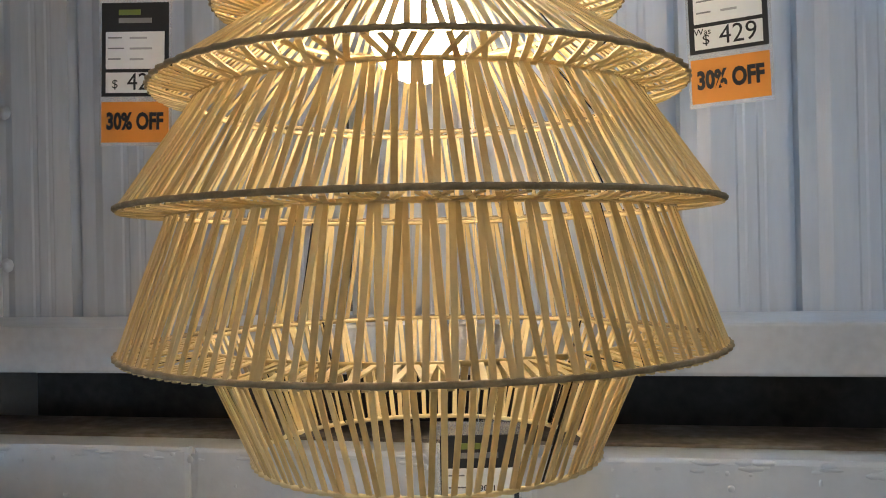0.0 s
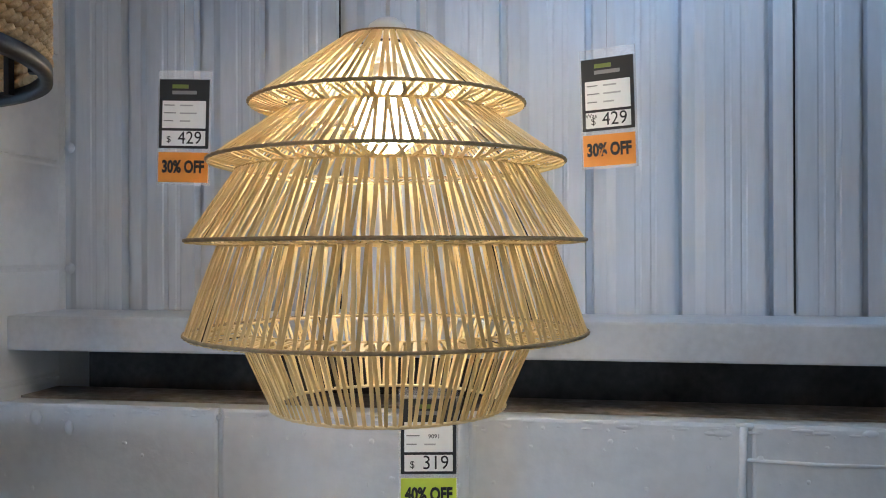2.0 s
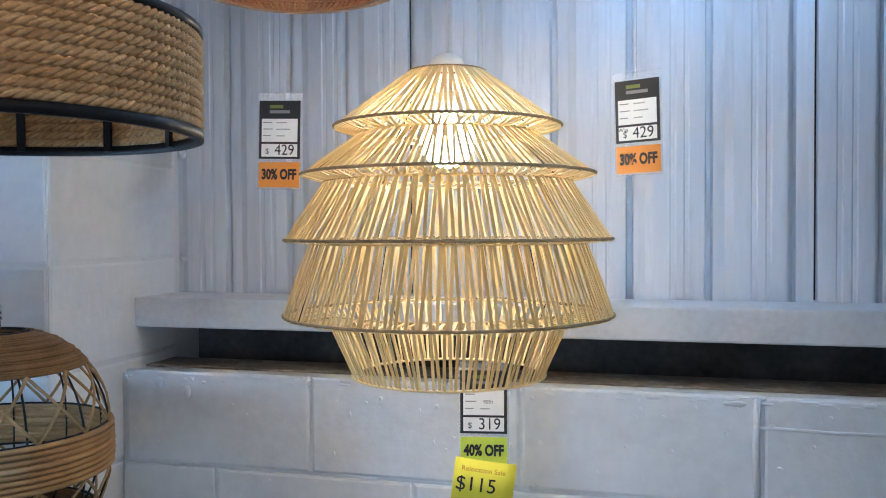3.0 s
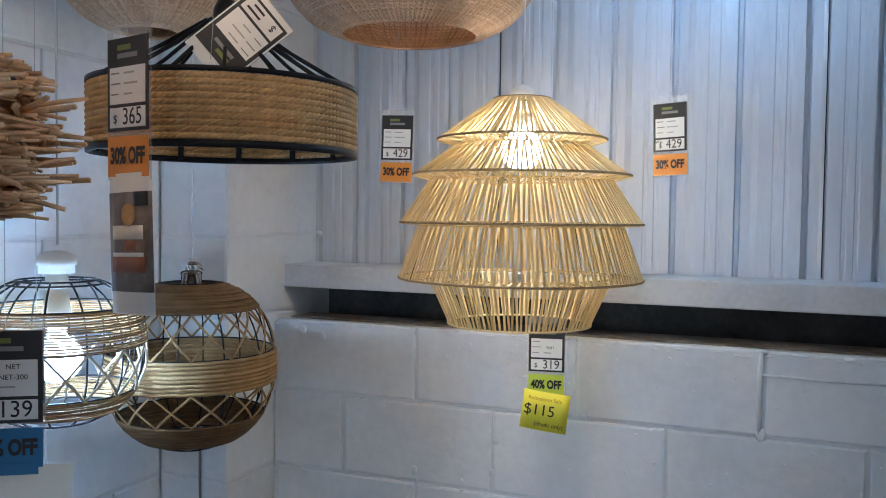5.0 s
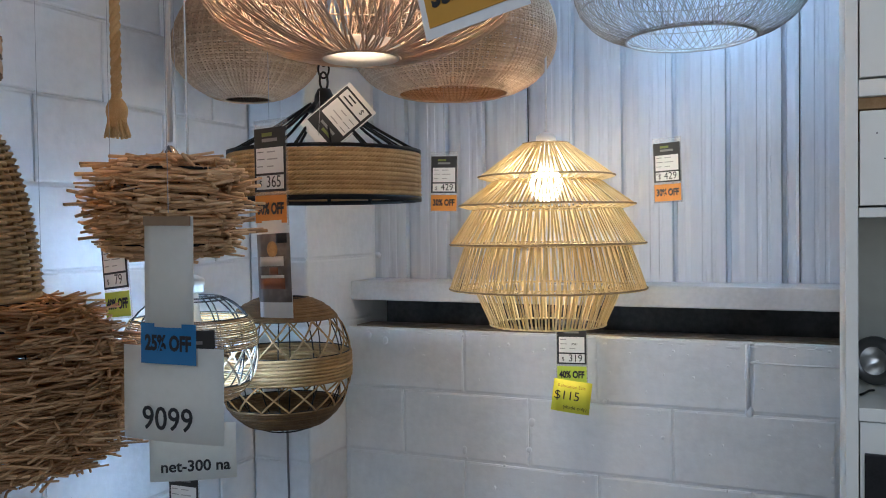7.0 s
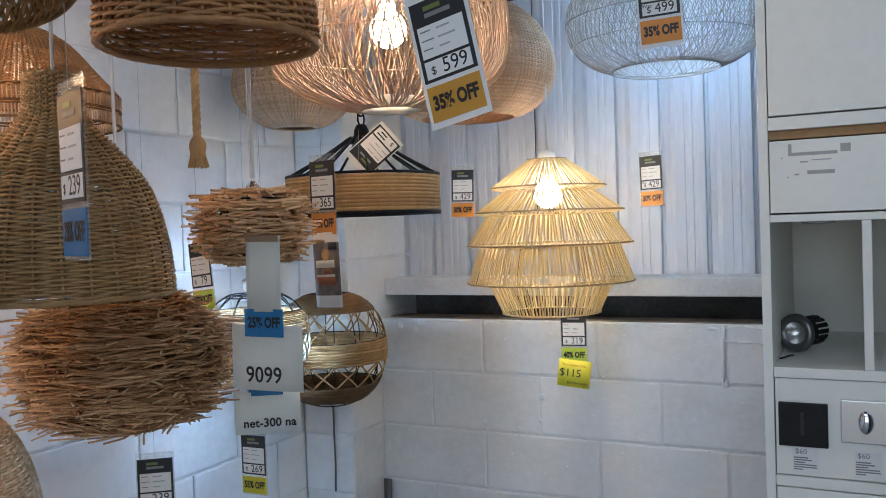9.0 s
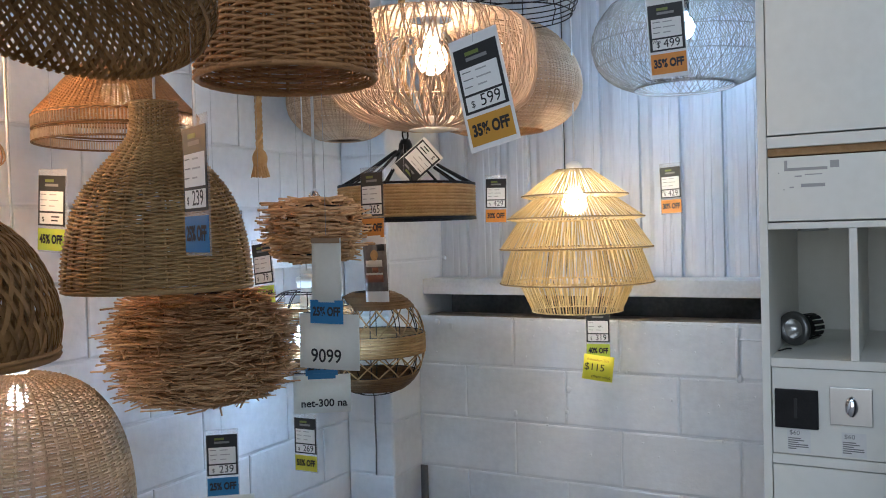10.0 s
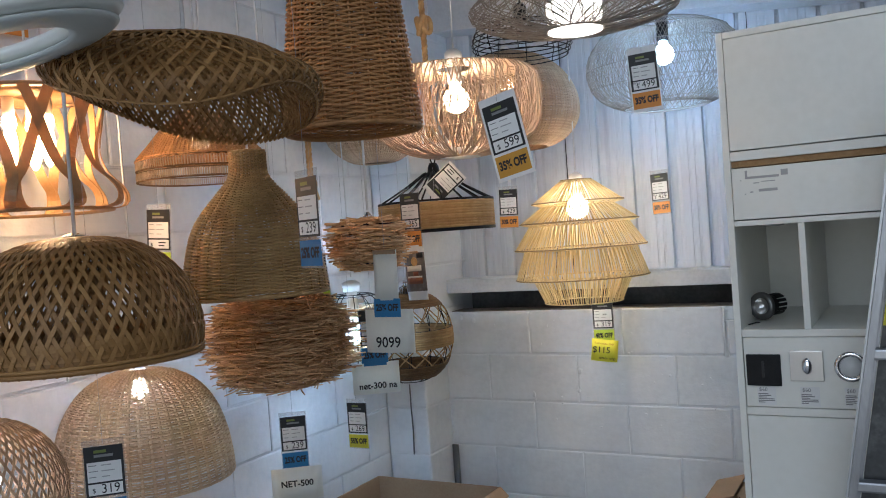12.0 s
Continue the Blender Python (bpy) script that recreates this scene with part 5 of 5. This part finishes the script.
# ---- aluminium step ladder ----
def step_ladder():
    lad = thing("step_ladder", (1.60, 1.75, 0), "aluminium step ladder with a yellow warning sticker", "ladder")
    lean = 0.1683      # sideways per metre of height, towards the top
    x_of = lambda z, off=0.0: 1.282 + lean * z + off

    def channel(x_a, y_a, w, d):
        g = Geo()
        V = []
        for z in (0.0, 2.05):
            x = x_of(z, x_a)
            y = y_a + 0.0 * z
            V += [(x, y, z), (x + w, y, z), (x + w, y + d, z), (x, y + d, z)]
        g.add(V, [(0, 1, 5, 4), (1, 2, 6, 5), (2, 3, 7, 6), (3, 0, 4, 7), (3, 2, 1, 0), (4, 5, 6, 7)])
        return g

    part("stile", channel(0.0, 1.75, 0.005, 0.045), ALU, lad, smooth=False)
    part("stile_flange", channel(0.0062, 1.75, 0.016, 0.004), ALU, lad, smooth=False)
    part("stile_flange", channel(0.0062, 1.791, 0.022, 0.004), ALU, lad, smooth=False)
    part("stile", channel(0.42, 1.75, 0.006, 0.075), ALU, lad, smooth=False)
    for z in (0.25, 0.54, 0.83, 1.115, 1.405, 1.69):
        g = Geo()
        box(g, x_of(z, 0.008), 1.756, z - 0.012, x_of(z, 0.418), 1.788, z + 0.012, 0.005)
        part("step", g, ALU, lad, smooth=False)
    g = Geo()
    z0, z1 = 1.47, 1.64
    g.add([(x_of(z0, 0.031), 1.745, z0), (x_of(z0, 0.13), 1.745, z0), (x_of(z1, 0.13), 1.745, z1), (x_of(z1, 0.031), 1.745, z1),
           (x_of(z0, 0.031), 1.748, z0), (x_of(z0, 0.13), 1.748, z0), (x_of(z1, 0.13), 1.748, z1), (x_of(z1, 0.031), 1.748, z1)],
          [(0, 1, 2, 3), (4, 7, 6, 5), (0, 4, 5, 1), (1, 5, 6, 2), (2, 6, 7, 3), (3, 7, 4, 0)])
    st = part("sticker", g, YELLOW_LABEL, lad, "yellow warning sticker", False)
    for i in range(7):
        g = Geo()
        z = 1.61 - 0.02 * i
        box(g, x_of(z, 0.037), 1.7442, z - 0.005, x_of(z, 0.12), 1.7448, z)
        part("print_line", g, INK, st, smooth=False)
    return x_of


slant = step_ladder()
board = thing("grey_board", (slant(0.0, 0.2), 1.80, 0), "dark grey scuffed board leaning behind the step ladder", "board")
g = Geo()
g.add([(slant(z, o), y, z) for y in (1.797, 1.806) for z, o in ((0.0, 0.030), (0.0, 0.405), (1.95, 0.405), (1.95, 0.030))], [(0, 1, 2, 3), (4, 7, 6, 5), (0, 4, 5, 1), (1, 5, 6, 2), (2, 6, 7, 3), (3, 7, 4, 0)])
part("board", g, surface("scuffed_grey_board", (0.035, 0.037, 0.038), (0.065, 0.068, 0.070), (0.16, 0.165, 0.165), rough=0.35, scale=14, fine=90, bump=0.05, per_piece=0.0), board, smooth=False)


# ---- cartons and odds and ends on the floor ----
def carton(x0, y0, x1, y1, z0, z1, label, flaps):
    c = thing("cardboard_box", ((x0 + x1) / 2, (y0 + y1) / 2, z0), label, "cardboard box")
    t = 0.005
    for nm, a in (("side", (x0, y0, z0, x1, y0 + t, z1)), ("side", (x0, y1 - t, z0, x1, y1, z1)), ("side", (x0, y0 + t, z0, x0 + t, y1 - t, z1)), ("side", (x1 - t, y0 + t, z0, x1, y1 - t, z1)), ("base", (x0 + t, y0 + t, z0, x1 - t, y1 - t, z0 + t))):
        g = Geo()
        box(g, *a)
        part(nm, g, CARTON, c, smooth=False)
    for (ax, ay), (bx, by), (dx, dy, dz) in flaps:
        g = Geo()
        V = [(ax, ay, z1), (bx, by, z1), (bx + dx, by + dy, z1 + dz), (ax + dx, ay + dy, z1 + dz)]
        V += [(p[0], p[1], p[2] - 0.004) for p in V]
        g.add(V, [(0, 1, 2, 3), (4, 7, 6, 5), (0, 4, 5, 1), (1, 5, 6, 2), (2, 6, 7, 3), (3, 7, 4, 0)])
        part("flap", g, CARTON, c, smooth=False)


carton(-0.29, 2.04, 0.25, 2.52, 0.0, 0.785, "open brown cardboard box on the floor", [((-0.29, 2.04), (0.25, 2.04), (0.0, -0.10, -0.10)), ((-0.29, 2.04), (-0.29, 2.52), (-0.05, 0.0, -0.06)), ((0.25, 2.04), (0.25, 2.52), (0.03, 0.0, -0.03))])
carton(0.95, 2.64, 1.17, 2.90, 0.0, 0.755, "closed brown cardboard box beside the cabinet", [((0.95, 2.64), (0.95, 2.90), (0.105, 0.0, 0.03)), ((1.17, 2.64), (1.17, 2.90), (-0.105, 0.0, 0.03))])
g = Geo()
sweep(g, [(-0.172, 2.955, 0.0), (-0.178, 2.965, 0.4), (-0.186, 2.982, 0.80)], 0.030, 0.006, [(0, -1, 0)] * 3, 4)
p = thing("metal_strip", (-0.17, 2.955, 0), "dark grey metal strip leaning in the corner", "metal strip")
part("strip", g, plain("dull_metal", (0.10, 0.105, 0.11), 0.5, 0.4), p)
g = Geo()
sweep(g, [(-0.283, 2.792, 1.10), (-0.284, 2.793, 1.0), (-0.282, 2.793, 0.9), (-0.285, 2.792, 0.80)], 0.007, sides=6)
p = thing("cable", (-0.283, 2.795, 0.80), "short dark cable hanging on the block pier", "cable")
part("lead", g, plain("grey_cable", (0.14, 0.14, 0.145), 0.5), p)


# ---- painted concrete blocks, laid one by one ----
def block_mesh(w, h, rim=0.0035, seed=0):
    """The face of one block: proud of its joints, with softened and slightly uneven arrises."""
    rnd = random.Random(seed)
    e = lambda: rnd.uniform(-0.0011, 0.0011)
    a, b = w / 2 - 0.0035, h / 2 - 0.0035
    n = 4
    outline = [(-a + 2 * a * i / n, -b) for i in range(n)] + [(a, -b), (a, 0)] + [(a - 2 * a * i / n, b) for i in range(n)] + [(-a, b), (-a, 0)]
    back = [(x, 0.010, z) for x, z in outline]
    mid = [(x + e(), 0.0015 + e() * 0.5, z + e()) for x, z in outline]
    front = [(x * (1 - 0.005 / a), -0.0005 + e() * 0.3, z * (1 - 0.005 / b)) for x, z in outline]
    k = len(outline)
    F = [(i, (i + 1) % k, k + (i + 1) % k, k + i) for i in range(k)] + [(k + i, k + (i + 1) % k, 2 * k + (i + 1) % k, 2 * k + i) for i in range(k)] + [tuple(range(2 * k, 3 * k))]
    me = bpy.data.meshes.new("block")
    me.from_pydata(back + mid + front, [], F)
    me.materials.append(BLOCK)
    me.update()
    return me


def lay(parent, span0, span1, first, courses, place, limit=300):
    """Blocks in running bond: joints at first + 0.4 k in even courses, half a block on in odd ones."""
    shapes = {}
    for c in range(courses):
        z0, z1 = 0.2 * c, 0.2 * (c + 1)
        if parent is wall_back and c == 6:
            z1 = 1.387
        s = first + (0.2 if c % 2 else 0.0)
        s -= 0.4 * math.ceil((s - span0) / 0.4)
        while s < span1 - 0.01:
            a, b = max(s, span0), min(s + 0.4, span1)
            if b - a > 0.02:
                key = (round(b - a, 3), round(z1 - z0, 3), int(s * 10 + c) % 3)
                if key not in shapes:
                    shapes[key] = block_mesh(key[0], key[1], seed=len(shapes))
                piece("block", shapes[key], parent, place((a + b) / 2, (z0 + z1) / 2))
            s += 0.4


lay(wall_back, PIER_X, 2.6, 0.2, 7, lambda s, z: pose(s, WALL_Y, z))
lay(wall_left, -1.2, PIER_Y, 0.24, 17, lambda s, z: pose(LEFT_X, s, z, 0, 0, 90))
for c in range(17):
    for place, w in ((pose((LEFT_X + PIER_X) / 2, PIER_Y, 0.2 * c + 0.1), 0.2), (pose(PIER_X, PIER_Y + 0.2, 0.2 * c + 0.1, 0, 0, 90), 0.4)):
        piece("block", block_mesh(w, 0.2, seed=c), pier, place)
# lumps of paint and mortar on the back wall
rnd = random.Random(9)
for x, z, r in ((0.995, 1.205, 0.011), (0.41, 1.13, 0.010), (0.40, 1.05, 0.008), (0.2, 1.03, 0.008), (0.62, 1.205, 0.006), (1.19, 1.05, 0.007), (1.19, 1.10, 0.006), (-0.12, 1.36, 0.012), (-0.06, 1.345, 0.009)):
    g = Geo()
    ball(g, (0, 0, 0), 1.0, 1.0, 8, 6)
    for arr in g.v:
        arr *= np.array((r, r * 0.35, r * rnd.uniform(1.0, 1.8)))
        arr += np.array((x, WALL_Y, z))
    part("paint_lump", g, BLOCK, wall_back)
g = Geo()
sweep(g, [(0.992, WALL_Y + 0.0005, 1.205), (0.990, WALL_Y - 0.0005, 1.30), (0.992, WALL_Y, 1.38)], 0.012, 0.008, [(0, -1, 0)] * 3, 6)
sweep(g, [(0.995, WALL_Y, 1.333), (1.10, WALL_Y - 0.0008, 1.330), (1.25, WALL_Y, 1.331)], 0.006, 0.005, [(0, -1, 0)] * 3, 6)
part("mortar_smear", g, MORTAR, wall_back)
# rough chipped paint along the top arris of the back wall
g = Geo()
for k in range(130):
    x, r = rnd.uniform(-0.2, 1.25), rnd.uniform(0.003, 0.009)
    b = Geo()
    ball(b, (0, 0, 0), 1.0, 1.0, 7, 5)
    g.add(np.concatenate(b.v) * np.array((r * rnd.uniform(1.0, 2.6), r * 0.45, r * rnd.uniform(0.3, 0.8))) + np.array((x, WALL_Y + 0.0015, 1.381 - rnd.uniform(0.0, 0.012) ** 1.0)), b.f)
tagged(part("chipped_edge", g, BLOCK, wall_back), kind="stuff")
# small pimples in the paint, thickest near the top course
g = Geo()
for k in range(170):
    r = rnd.uniform(0.0012, 0.0034)
    b = Geo()
    ball(b, (0, 0, 0), 1.0, 1.0, 6, 4)
    g.add(np.concatenate(b.v) * np.array((r * rnd.uniform(0.8, 1.8), r * 0.5, r * rnd.uniform(0.8, 2.0))) + np.array((rnd.uniform(-0.2, 1.25), WALL_Y - 0.0002, 1.37 - 0.5 * rnd.random() ** 2.2)), b.f)
tagged(part("paint_pimples", g, BLOCK, wall_back), kind="stuff")
